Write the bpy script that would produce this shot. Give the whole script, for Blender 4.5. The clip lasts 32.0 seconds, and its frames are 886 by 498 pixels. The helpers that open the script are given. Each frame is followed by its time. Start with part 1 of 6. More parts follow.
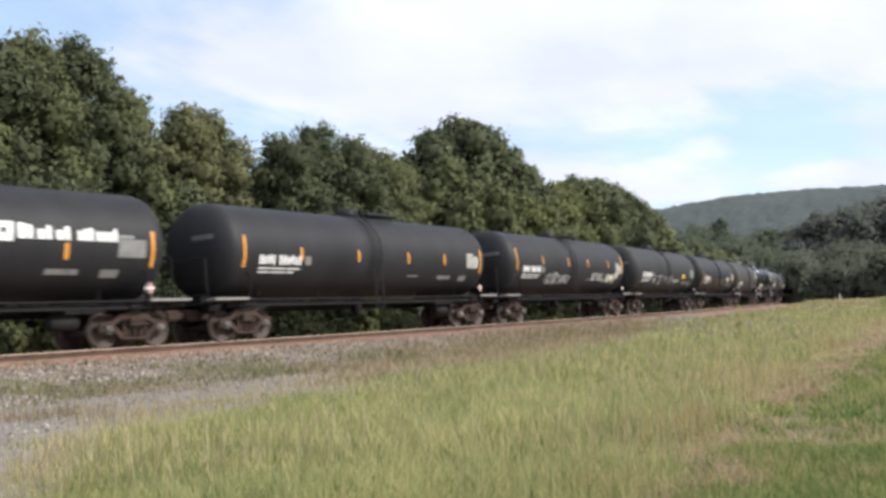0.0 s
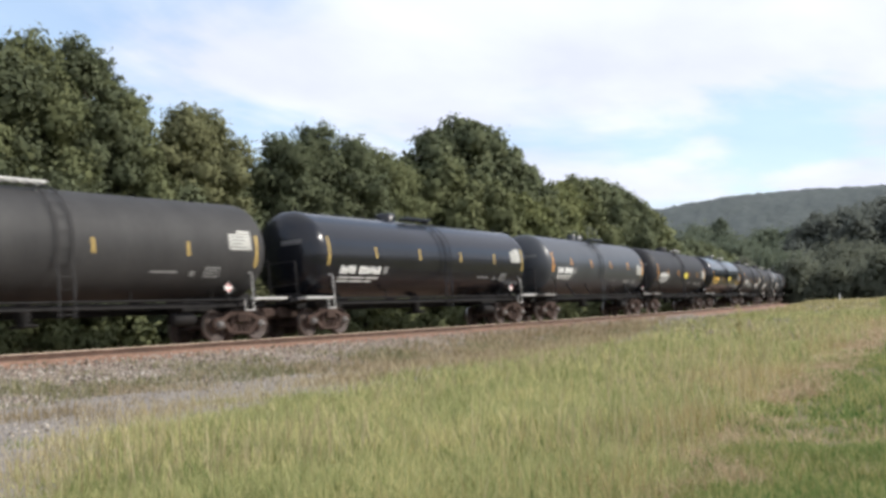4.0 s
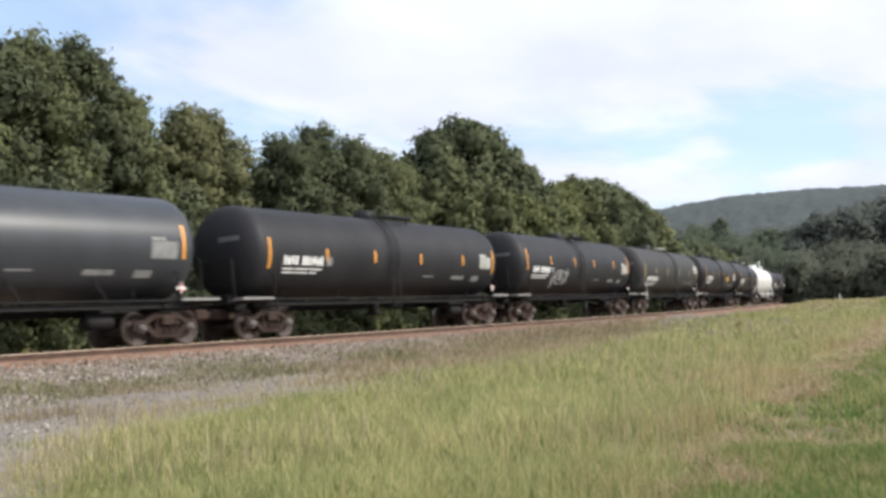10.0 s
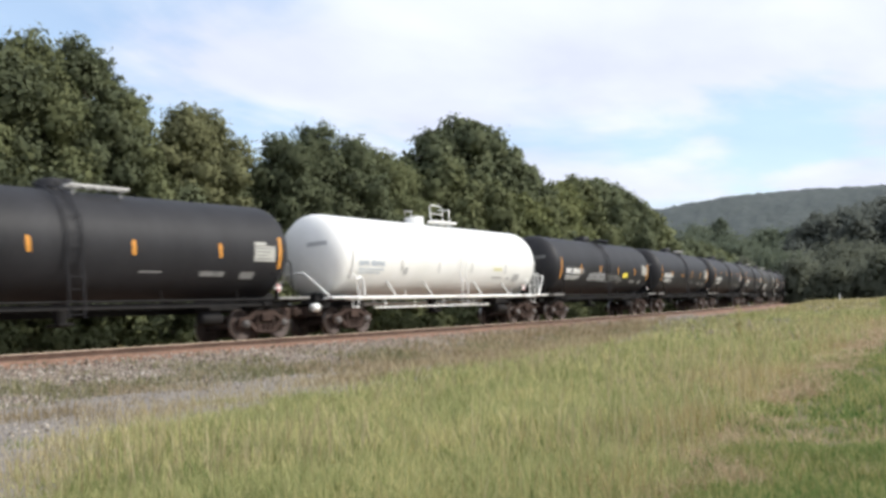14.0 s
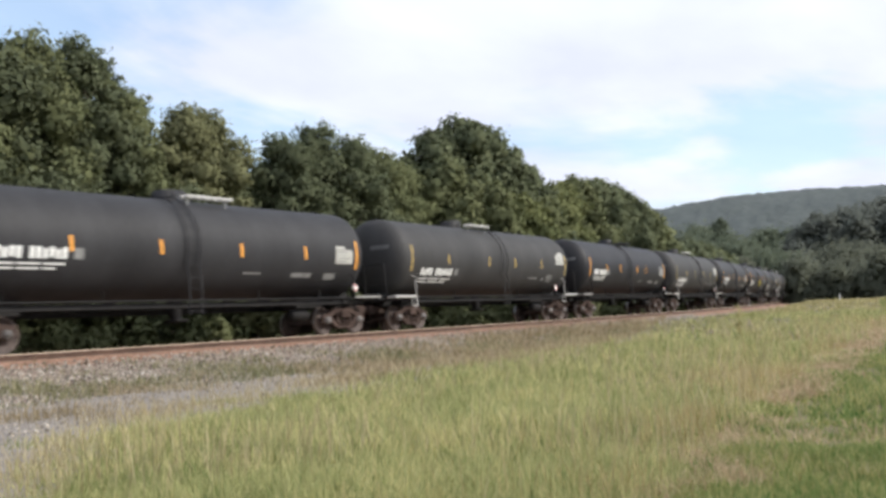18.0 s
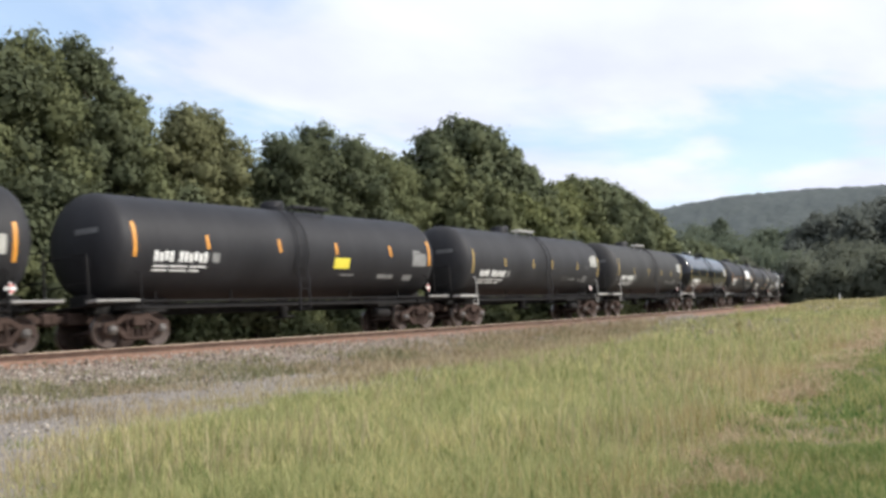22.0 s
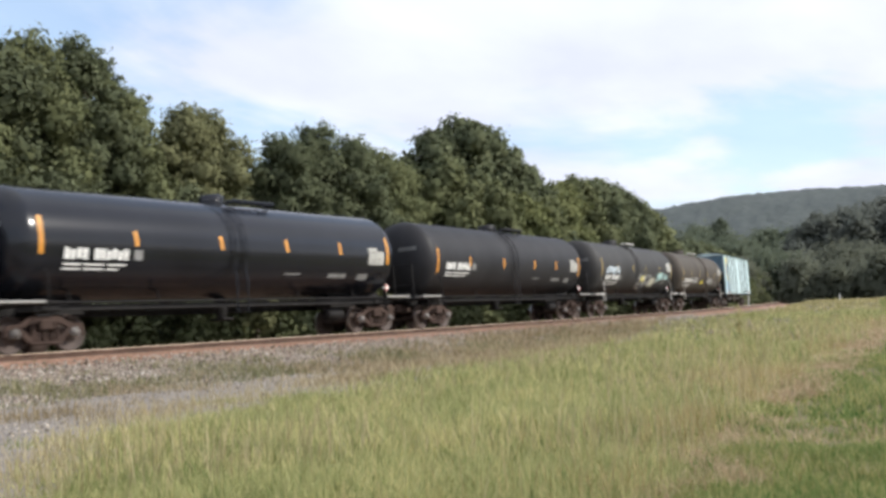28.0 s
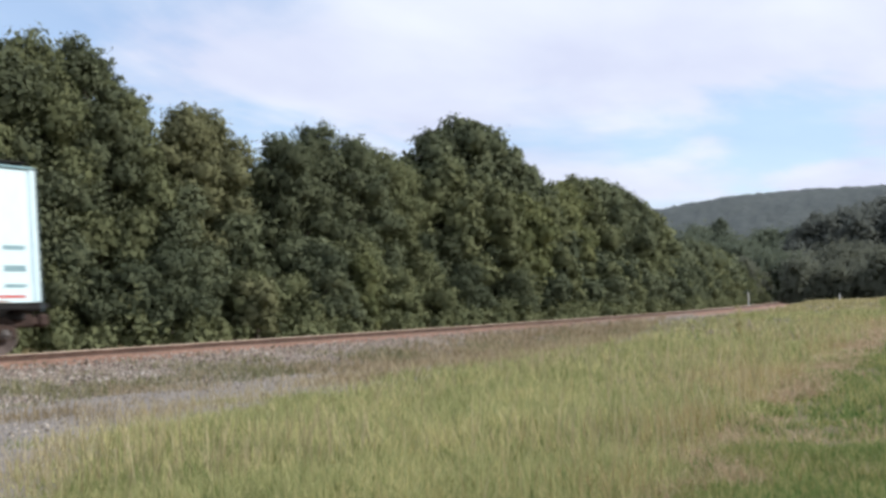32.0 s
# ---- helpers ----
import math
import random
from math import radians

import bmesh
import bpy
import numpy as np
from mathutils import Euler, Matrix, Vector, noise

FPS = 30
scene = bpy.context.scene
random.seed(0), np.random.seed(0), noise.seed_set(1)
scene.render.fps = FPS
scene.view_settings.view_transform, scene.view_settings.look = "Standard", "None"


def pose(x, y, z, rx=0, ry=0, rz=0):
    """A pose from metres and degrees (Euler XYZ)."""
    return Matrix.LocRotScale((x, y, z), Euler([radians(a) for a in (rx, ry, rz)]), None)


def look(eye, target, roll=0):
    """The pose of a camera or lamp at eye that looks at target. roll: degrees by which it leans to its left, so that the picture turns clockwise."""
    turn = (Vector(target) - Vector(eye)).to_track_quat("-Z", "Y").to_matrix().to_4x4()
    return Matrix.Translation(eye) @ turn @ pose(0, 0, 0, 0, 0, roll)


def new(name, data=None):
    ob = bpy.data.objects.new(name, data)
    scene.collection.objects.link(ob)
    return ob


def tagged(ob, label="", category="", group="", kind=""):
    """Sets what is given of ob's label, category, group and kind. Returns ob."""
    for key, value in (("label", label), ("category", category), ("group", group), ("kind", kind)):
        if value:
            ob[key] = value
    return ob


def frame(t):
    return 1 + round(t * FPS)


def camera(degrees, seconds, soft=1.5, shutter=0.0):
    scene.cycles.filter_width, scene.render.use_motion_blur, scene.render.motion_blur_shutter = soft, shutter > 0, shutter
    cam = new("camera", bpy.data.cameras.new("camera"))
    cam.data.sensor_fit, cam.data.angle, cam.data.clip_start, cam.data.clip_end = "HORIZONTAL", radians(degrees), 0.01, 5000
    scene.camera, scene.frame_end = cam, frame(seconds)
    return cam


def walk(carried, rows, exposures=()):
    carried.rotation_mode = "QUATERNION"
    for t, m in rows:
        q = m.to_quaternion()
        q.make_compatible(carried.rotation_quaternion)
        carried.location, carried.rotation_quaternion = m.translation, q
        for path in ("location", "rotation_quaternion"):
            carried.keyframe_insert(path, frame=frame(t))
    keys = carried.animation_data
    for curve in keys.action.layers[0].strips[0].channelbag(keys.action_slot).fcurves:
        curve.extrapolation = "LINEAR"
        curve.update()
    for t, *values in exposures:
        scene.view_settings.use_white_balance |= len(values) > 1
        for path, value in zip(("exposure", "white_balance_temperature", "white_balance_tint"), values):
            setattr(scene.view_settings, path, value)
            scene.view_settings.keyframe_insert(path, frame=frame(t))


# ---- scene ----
# World: x runs along the railway, y across it, z = 0 at the top of the rails.
cam = camera(47.185, 32.0, soft=3.25, shutter=0.2)
YAW, PITCH = radians(36.084), radians(3.424)
EYE = Vector((0.0, 0.0, 0.688))
AIM = EYE + Vector((math.cos(YAW) * math.cos(PITCH), math.sin(YAW) * math.cos(PITCH), math.sin(PITCH)))
VIEW = look(EYE, AIM, -2.053)
walk(cam, [(0.0, VIEW), (32.0, VIEW)], [
    (0.0, 0.0, 6430, 8.8), (13.3, 0.0, 6430, 8.8), (14.0, -0.05, 6380, 8), (14.5, -0.30, 6020, 8), (15.4, -0.30, 6020, 8), (16.4, 0.0, 6430, 8.8),
    (29.8, 0.0, 6430, 8.8), (30.5, -0.07, 6350, 9), (31.0, -0.20, 6240, 10), (31.5, -0.45, 6050, 10), (32.0, -0.19, 6200, 10)])

# ---------------------------------------------------------------- light
SUN_DIR = Vector((0.42, -0.69, 0.57)).normalized()
world = bpy.data.worlds.new("sky")
scene.world = world
world.use_nodes = True
wt = world.node_tree
wt.nodes.clear()


def wnode(kind, **inputs):
    n = wt.nodes.new(kind)
    for k, v in inputs.items():
        n.inputs[k.replace("_", " ")].default_value = v
    return n


def build_sky():
    sky = wt.nodes.new("ShaderNodeTexSky")
    sky.sky_type = "NISHITA"
    sky.sun_disc = False
    sky.sun_elevation = math.asin(SUN_DIR.z)
    sky.sun_rotation = math.atan2(SUN_DIR.x, SUN_DIR.y)
    sky.air_density, sky.dust_density, sky.ozone_density = 1.0, 1.2, 1.5
    tc = wt.nodes.new("ShaderNodeTexCoord")
    sep = wt.nodes.new("ShaderNodeSeparateXYZ")
    wt.links.new(tc.outputs["Generated"], sep.inputs[0])
    up = wt.nodes.new("ShaderNodeMath")
    up.operation = "MAXIMUM"
    up.inputs[1].default_value = 0.0
    wt.links.new(sep.outputs["Z"], up.inputs[0])
    add = wt.nodes.new("ShaderNodeMath")
    add.inputs[1].default_value = 0.16
    wt.links.new(up.outputs[0], add.inputs[0])
    comb = wt.nodes.new("ShaderNodeCombineXYZ")
    for i, axis in enumerate("XY"):
        d = wt.nodes.new("ShaderNodeMath")
        d.operation = "DIVIDE"
        wt.links.new(sep.outputs[axis], d.inputs[0])
        wt.links.new(add.outputs[0], d.inputs[1])
        wt.links.new(d.outputs[0], comb.inputs[i])
    mp = wt.nodes.new("ShaderNodeMapping")
    mp.inputs["Location"].default_value = CLOUD_SHIFT
    mp.inputs["Rotation"].default_value = (0, 0, radians(-20))
    mp.inputs["Scale"].default_value = (0.62, 0.85, 1.0)
    turn = wt.nodes.new("ShaderNodeVectorRotate")
    turn.rotation_type = "Z_AXIS"
    turn.inputs["Angle"].default_value = radians(CLOUD_TURN)
    wt.links.new(comb.outputs[0], turn.inputs["Vector"])
    wt.links.new(turn.outputs[0], mp.inputs["Vector"])
    n1 = wnode("ShaderNodeTexNoise", Scale=1.35, Detail=7.0, Roughness=0.52, Distortion=0.35)
    wt.links.new(mp.outputs[0], n1.inputs["Vector"])
    r1 = wt.nodes.new("ShaderNodeValToRGB")
    r1.color_ramp.elements[0].position, r1.color_ramp.elements[1].position = CLOUD_RAMP
    r1.color_ramp.interpolation = "EASE"
    r1.color_ramp.elements[0].color = (0.45, 0.45, 0.45, 1)
    dot = wt.nodes.new("ShaderNodeVectorMath")
    dot.operation = "DOT_PRODUCT"
    dot.inputs[1].default_value = GAP_AT
    wt.links.new(tc.outputs["Generated"], dot.inputs[0])
    thin = wt.nodes.new("ShaderNodeMapRange")
    thin.interpolation_type = "SMOOTHSTEP"
    for key, v in (("From Min", 0.965), ("From Max", 1.0), ("To Min", 0.0), ("To Max", 0.09)):
        thin.inputs[key].default_value = v
    wt.links.new(dot.outputs["Value"], thin.inputs["Value"])
    less = wt.nodes.new("ShaderNodeMath")
    less.operation = "SUBTRACT"
    wt.links.new(n1.outputs["Fac"], less.inputs[0])
    wt.links.new(thin.outputs[0], less.inputs[1])
    wt.links.new(less.outputs[0], r1.inputs["Fac"])
    n2 = wnode("ShaderNodeTexNoise", Scale=2.3, Detail=5.0, Roughness=0.5, Distortion=0.2)
    wt.links.new(mp.outputs[0], n2.inputs["Vector"])
    r2 = wt.nodes.new("ShaderNodeValToRGB")
    r2.color_ramp.elements[0].position, r2.color_ramp.elements[1].position = 0.35, 0.7
    r2.color_ramp.elements[0].color, r2.color_ramp.elements[1].color = CLOUD_DIM, CLOUD_LIT
    wt.links.new(n2.outputs["Fac"], r2.inputs["Fac"])
    mix = wt.nodes.new("ShaderNodeMix")
    mix.data_type = "RGBA"
    wt.links.new(r1.outputs["Color"], mix.inputs[0])
    clear = wnode("ShaderNodeHueSaturation", Hue=0.495, Saturation=1.3, Value=2.45)
    wt.links.new(sky.outputs[0], clear.inputs["Color"])
    wt.links.new(clear.outputs[0], mix.inputs[6])
    wt.links.new(r2.outputs["Color"], mix.inputs[7])
    bg = wnode("ShaderNodeBackground", Strength=SKY_STRENGTH)
    wt.links.new(mix.outputs[2], bg.inputs["Color"])
    out = wt.nodes.new("ShaderNodeOutputWorld")
    wt.links.new(bg.outputs[0], out.inputs["Surface"])


CLOUD_TURN = 4.2
CLOUD_SHIFT = (7.12, 2.72, 0.0)
CLOUD_RAMP = (0.36, 0.52)
CLOUD_DIM, CLOUD_LIT = (9.4, 9.8, 11.8, 1), (11.5, 11.9, 12.9, 1)
GAP_AT = Vector((math.cos(radians(56)) * 0.96, math.sin(radians(56)) * 0.96, 0.28)).normalized()    # a thin place in the cloud
SKY_STRENGTH = 0.09
build_sky()

sun = new("sun", bpy.data.lights.new("sun", "SUN"))
sun.data.energy, sun.data.angle, sun.data.color = 4.0, radians(1.2), (1.0, 0.945, 0.86)
sun.matrix_world = look((0, 0, 60), Vector((0, 0, 60)) - SUN_DIR)


# ---------------------------------------------------------------- materials
def link(nt, a, b):
    nt.links.new(a, b)


def material(name, dark, light, rough=0.8, metal=0.0, scale=4.0, fine=40.0, bump=0.2, stretch=(1, 1, 1), spread=0.0, island=0.0,
             coat=0.0, clear=0.0, low=0.3, high=0.7, dist=0.02, spec=0.5):
    """A surface that varies between two colours at two scales, with fine relief.
    spread: change of brightness from object to object; island: from piece to piece of a joined mesh; clear: light let through (leaves)."""
    m = bpy.data.materials.new(name)
    m.use_nodes = True
    nt = m.node_tree
    bs = nt.nodes["Principled BSDF"]
    tc = nt.nodes.new("ShaderNodeTexCoord")
    mp = nt.nodes.new("ShaderNodeMapping")
    mp.inputs["Scale"].default_value = stretch
    link(nt, tc.outputs["Object"], mp.inputs["Vector"])
    big = nt.nodes.new("ShaderNodeTexNoise")
    big.inputs["Scale"].default_value, big.inputs["Detail"].default_value = scale, 5
    small = nt.nodes.new("ShaderNodeTexNoise")
    small.inputs["Scale"].default_value, small.inputs["Detail"].default_value = fine, 3
    for n in (big, small):
        link(nt, mp.outputs[0], n.inputs["Vector"])
    both = nt.nodes.new("ShaderNodeMath")
    both.operation = "MULTIPLY_ADD"
    both.inputs[1].default_value = 0.35
    link(nt, small.outputs["Fac"], both.inputs[0])
    sc = nt.nodes.new("ShaderNodeMath")
    sc.operation = "MULTIPLY"
    sc.inputs[1].default_value = 0.65
    link(nt, big.outputs["Fac"], sc.inputs[0])
    link(nt, sc.outputs[0], both.inputs[2])
    fac = both.outputs[0]
    if island:
        geo = nt.nodes.new("ShaderNodeNewGeometry")
        mix = nt.nodes.new("ShaderNodeMath")
        mix.operation = "MULTIPLY_ADD"
        mix.inputs[1].default_value = island
        sub = nt.nodes.new("ShaderNodeMath")
        sub.operation = "SUBTRACT"
        sub.inputs[1].default_value = 0.5
        link(nt, geo.outputs["Random Per Island"], sub.inputs[0])
        link(nt, sub.outputs[0], mix.inputs[0])
        link(nt, fac, mix.inputs[2])
        fac = mix.outputs[0]
    ramp = nt.nodes.new("ShaderNodeValToRGB")
    ramp.color_ramp.elements[0].position, ramp.color_ramp.elements[1].position = low, high
    ramp.color_ramp.elements[0].color, ramp.color_ramp.elements[1].color = (*dark, 1), (*light, 1)
    link(nt, fac, ramp.inputs["Fac"])
    col = ramp.outputs["Color"]
    if spread:
        info = nt.nodes.new("ShaderNodeObjectInfo")
        hsv = nt.nodes.new("ShaderNodeHueSaturation")
        mr = nt.nodes.new("ShaderNodeMapRange")
        mr.inputs["To Min"].default_value, mr.inputs["To Max"].default_value = 1 - spread, 1 + spread
        link(nt, info.outputs["Random"], mr.inputs["Value"])
        link(nt, mr.outputs[0], hsv.inputs["Value"])
        link(nt, col, hsv.inputs["Color"])
        col = hsv.outputs["Color"]
    link(nt, col, bs.inputs["Base Color"])
    bs.inputs["Roughness"].default_value, bs.inputs["Metallic"].default_value = rough, metal
    bs.inputs["Specular IOR Level"].default_value = spec
    bs.inputs["Coat Weight"].default_value = coat
    bs.inputs["Coat Roughness"].default_value = 0.12
    if bump:
        bp = nt.nodes.new("ShaderNodeBump")
        bp.inputs["Strength"].default_value, bp.inputs["Distance"].default_value = bump, dist
        link(nt, small.outputs["Fac"], bp.inputs["Height"])
        link(nt, bp.outputs[0], bs.inputs["Normal"])
    if clear:
        tr = nt.nodes.new("ShaderNodeBsdfTranslucent")
        link(nt, col, tr.inputs["Color"])
        ms = nt.nodes.new("ShaderNodeMixShader")
        ms.inputs[0].default_value = clear
        out = nt.nodes["Material Output"]
        link(nt, bs.outputs[0], ms.inputs[1])
        link(nt, tr.outputs[0], ms.inputs[2])
        link(nt, ms.outputs[0], out.inputs["Surface"])
    return m


M = {}
# tanks
TANKS = (
    ("satin", (0.0155, 0.0152, 0.0170), (0.032, 0.0315, 0.0345), 0.56, 0.0, 0.24),
    ("dull", (0.0190, 0.0186, 0.0200), (0.041, 0.0405, 0.043), 0.62, 0.0, 0.26),
    ("grey", (0.027, 0.0262, 0.0262), (0.054, 0.0522, 0.0510), 0.64, 0.0, 0.28),
    ("gloss", (0.0055, 0.0062, 0.0090), (0.011, 0.0125, 0.017), 0.20, 0.0, 0.46),
    ("brown", (0.044, 0.0365, 0.0295), (0.092, 0.0775, 0.063), 0.72, 0.0, 0.30),
    ("slate", (0.027, 0.030, 0.035), (0.050, 0.055, 0.063), 0.40, 0.1, 0.45),
    ("white", (0.79, 0.785, 0.745), (0.90, 0.89, 0.86), 0.38, 0.1, 0.50),
)
for nm, a, b, r, coat, sp in TANKS:
    M[nm] = material("paint_" + nm, a, b, rough=r, scale=0.7, fine=9.0, bump=0.03, stretch=(1.6, 1.6, 0.35), coat=coat, spec=sp)
M["steel"] = material("dark_steel", (0.009, 0.0085, 0.009), (0.024, 0.022, 0.021), rough=0.75, scale=3, fine=30, bump=0.15, spec=0.2)
M["truck"] = material("rusty_cast_steel", (0.027, 0.0185, 0.0155), (0.092, 0.063, 0.052), rough=0.9, scale=3, fine=25, bump=0.3, spread=0.2, spec=0.15)
M["wheel"] = material("brown_wheel_steel", (0.036, 0.025, 0.021), (0.094, 0.066, 0.055), rough=0.65, metal=0.2, scale=4, fine=30)
M["tread"] = material("polished_tread", (0.32, 0.31, 0.30), (0.45, 0.44, 0.43), rough=0.3, metal=0.9)
M["cap"] = material("pale_bearing_cap", (0.09, 0.08, 0.07), (0.26, 0.25, 0.24), rough=0.6, spread=0.3)
M["orange"] = material("orange_tape", (0.75, 0.30, 0.03), (0.90, 0.42, 0.06), rough=0.45, scale=5)
M["amber"] = material("dusty_yellow_tape", (0.45, 0.30, 0.07), (0.62, 0.44, 0.12), rough=0.6, scale=5)
M["yellow"] = material("yellow_paint", (0.75, 0.62, 0.05), (0.88, 0.75, 0.10), rough=0.5)
M["gold"] = material("golden_paint", (0.72, 0.42, 0.03), (0.82, 0.52, 0.06), rough=0.5)
M["sun_yellow"] = material("warm_yellow_paint", (0.76, 0.57, 0.05), (0.86, 0.68, 0.10), rough=0.5)
M["mark"] = material("white_stencil", (0.76, 0.76, 0.73), (0.88, 0.88, 0.85), rough=0.6, fine=60)
M["dim"] = material("faded_stencil", (0.16, 0.16, 0.155), (0.30, 0.30, 0.29), rough=0.7, fine=60)
M["ghost"] = material("worn_dark_stencil", (0.075, 0.074, 0.072), (0.15, 0.148, 0.145), rough=0.7, fine=60)
M["soft_grey"] = material("pale_grey_stencil", (0.40, 0.40, 0.39), (0.52, 0.52, 0.51), rough=0.6, fine=60)
M["sheet"] = material("pale_data_panel", (0.36, 0.355, 0.32), (0.56, 0.55, 0.50), rough=0.6, fine=50)
M["white_car_text"] = material("faded_blue_stencil", (0.44, 0.50, 0.56), (0.56, 0.61, 0.65), rough=0.6, fine=60)
M["faint"] = material("worn_grey_stencil", (0.44, 0.53, 0.55), (0.55, 0.63, 0.65), rough=0.7, fine=60)
M["inkbar"] = material("black_stencil", (0.02, 0.02, 0.02), (0.05, 0.05, 0.05), rough=0.6)
M["red"] = material("red_sign", (0.46, 0.10, 0.085), (0.60, 0.15, 0.13), rough=0.5)
M["step_grey"] = material("dusty_step_steel", (0.16, 0.155, 0.145), (0.34, 0.33, 0.31), rough=0.7, fine=30)
M["rail_white"] = material("whitened_step_steel", (0.35, 0.34, 0.32), (0.62, 0.61, 0.58), rough=0.6, fine=30)
M["spray_white"] = material("white_spray", (0.40, 0.40, 0.40), (0.66, 0.66, 0.66), rough=0.7, fine=30)
M["spray_mint"] = material("pale_teal_spray", (0.32, 0.52, 0.50), (0.50, 0.68, 0.65), rough=0.7, fine=30)
M["spray_mist"] = material("pale_blue_spray", (0.46, 0.54, 0.60), (0.62, 0.70, 0.75), rough=0.7, fine=30)
M["pale_yellow"] = material("pale_yellow_stencil", (0.66, 0.63, 0.34), (0.78, 0.75, 0.46), rough=0.6)
M["spray_cream"] = material("cream_spray", (0.62, 0.60, 0.48), (0.80, 0.78, 0.64), rough=0.7, fine=30)
M["hopper"] = material("pale_blue_paint", (0.59, 0.77, 0.797), (0.74, 0.878, 0.898), rough=0.45, scale=0.8, fine=8, bump=0.03, stretch=(1.5, 1.5, 0.3))
M["hopper_end"] = material("blue_end_paint", (0.09, 0.17, 0.24), (0.15, 0.25, 0.33), rough=0.5, scale=0.8, fine=8, bump=0.04)
M["pale_cyan"] = material("pale_cyan_panel", (0.42, 0.66, 0.72), (0.52, 0.74, 0.80), rough=0.5)
M["rust"] = material("rust_on_paint", (0.22, 0.115, 0.08), (0.40, 0.25, 0.19), rough=0.9, fine=30)
M["chord_teal"] = material("teal_chord_paint", (0.16, 0.27, 0.29), (0.26, 0.40, 0.42), rough=0.5)
M["rib"] = material("dark_rib_paint", (0.05, 0.08, 0.09), (0.12, 0.17, 0.19), rough=0.6)
M["hopper_blue"] = material("deep_blue_panel", (0.085, 0.145, 0.25), (0.13, 0.20, 0.32), rough=0.5)
# ground
# rust darkened for the shade under the head; worn head paled as if sunlit
M["rail"] = material("rusty_rail", (0.046, 0.025, 0.017), (0.12, 0.064, 0.042), rough=0.85, scale=2, fine=30, bump=0.2)
M["rail_top"] = material("worn_rail_head", (0.46, 0.35, 0.26), (0.64, 0.52, 0.41), rough=0.5, metal=0.2, scale=2)
M["tie"] = material("weathered_tie", (0.07, 0.05, 0.04), (0.17, 0.13, 0.10), rough=0.9, stretch=(6, 1, 6), bump=0.4)
M["ballast"] = material("ballast_bed", (0.135, 0.090, 0.066), (0.36, 0.285, 0.230), rough=0.95, scale=6, fine=22, bump=0.9, low=0.32, high=0.66, dist=0.05)
M["rust_bed"] = material("rust_stained_ballast", (0.165, 0.088, 0.057), (0.37, 0.222, 0.150), rough=0.95, scale=6, fine=22, bump=0.9, low=0.32, high=0.66, dist=0.05)
M["stone"] = material("ballast_stone", (0.135, 0.112, 0.090), (0.53, 0.475, 0.405), rough=0.9, scale=0.8, fine=8, bump=0.2, island=1.1, low=0.15, high=0.95)
M["gravel"] = material("grey_gravel", (0.150, 0.129, 0.110), (0.32, 0.284, 0.248), rough=0.95, scale=2.2, fine=17, bump=1.0, dist=0.05)
M["gravel_stone"] = material("gravel_stone", (0.12, 0.104, 0.088), (0.47, 0.43, 0.38), rough=0.9, scale=0.8, fine=8, bump=0.2, island=1.0, low=0.1, high=0.95)
M["soil"] = material("grassy_soil", (0.075, 0.07, 0.026), (0.20, 0.165, 0.072), rough=0.95, scale=0.5, fine=9, bump=0.6, dist=0.06)
GRASS = dict(rough=0.8, scale=0.75, fine=4.0, bump=0.0, island=0.62, clear=0.38, low=0.22, high=0.80, spec=0.15)
M["grass"] = material("tall_grass", (0.195, 0.248, 0.088), (0.645, 0.590, 0.295), **GRASS)
M["lawn"] = material("short_grass", (0.100, 0.185, 0.047), (0.455, 0.42, 0.185), **GRASS)
M["stalk"] = material("dry_seed_stalks", (0.37, 0.305, 0.165), (0.58, 0.50, 0.31), **GRASS)
M["dry_weed"] = material("brown_dry_weeds", (0.24, 0.19, 0.105), (0.50, 0.41, 0.28), **GRASS)
M["far_grass"] = material("dry_field_grass", (0.30, 0.29, 0.12), (0.60, 0.51, 0.29), **GRASS)
M["thatch"] = material("cut_dry_grass", (0.38, 0.28, 0.17), (0.66, 0.53, 0.36), **GRASS)
M["rusty_grass"] = material("reddish_dry_grass", (0.33, 0.27, 0.12), (0.56, 0.45, 0.25), **GRASS)
M["weed"] = material("trackside_weeds", (0.135, 0.155, 0.072), (0.41, 0.37, 0.225), **GRASS)
# trees
LEAF = dict(rough=0.8, fine=3.0, bump=0.0, island=0.12, clear=0.30, spread=0.10, low=0.28, high=0.72, spec=0.10)
# far leaves: little contrast, more light let through, to imitate haze
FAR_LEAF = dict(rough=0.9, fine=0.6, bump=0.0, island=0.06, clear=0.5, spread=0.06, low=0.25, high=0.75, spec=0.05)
M["leaf_green"] = material("green_leaves", (0.097, 0.115, 0.058), (0.205, 0.216, 0.107), scale=0.9, **LEAF)
M["leaf_dark"] = material("dark_green_leaves", (0.086, 0.104, 0.060), (0.172, 0.189, 0.106), scale=0.9, **LEAF)
# green leaves again, darkened for the shade low in the wood
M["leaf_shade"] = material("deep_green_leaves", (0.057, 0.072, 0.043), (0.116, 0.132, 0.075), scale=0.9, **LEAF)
M["leaf_olive"] = material("olive_leaves", (0.122, 0.130, 0.068), (0.228, 0.228, 0.118), scale=0.9, **LEAF)
M["leaf_grey"] = material("greyish_leaves", (0.098, 0.118, 0.070), (0.184, 0.202, 0.113), scale=0.9, **LEAF)
M["leaf_bright"] = material("yellow_green_leaves", (0.107, 0.128, 0.056), (0.222, 0.230, 0.101), scale=0.9, **LEAF)
# the next four hold the distance haze in their base colour: paler, greyer
M["leaf_far_haze"] = material("far_leaves", (0.112, 0.124, 0.092), (0.175, 0.180, 0.130), scale=0.08, **FAR_LEAF)
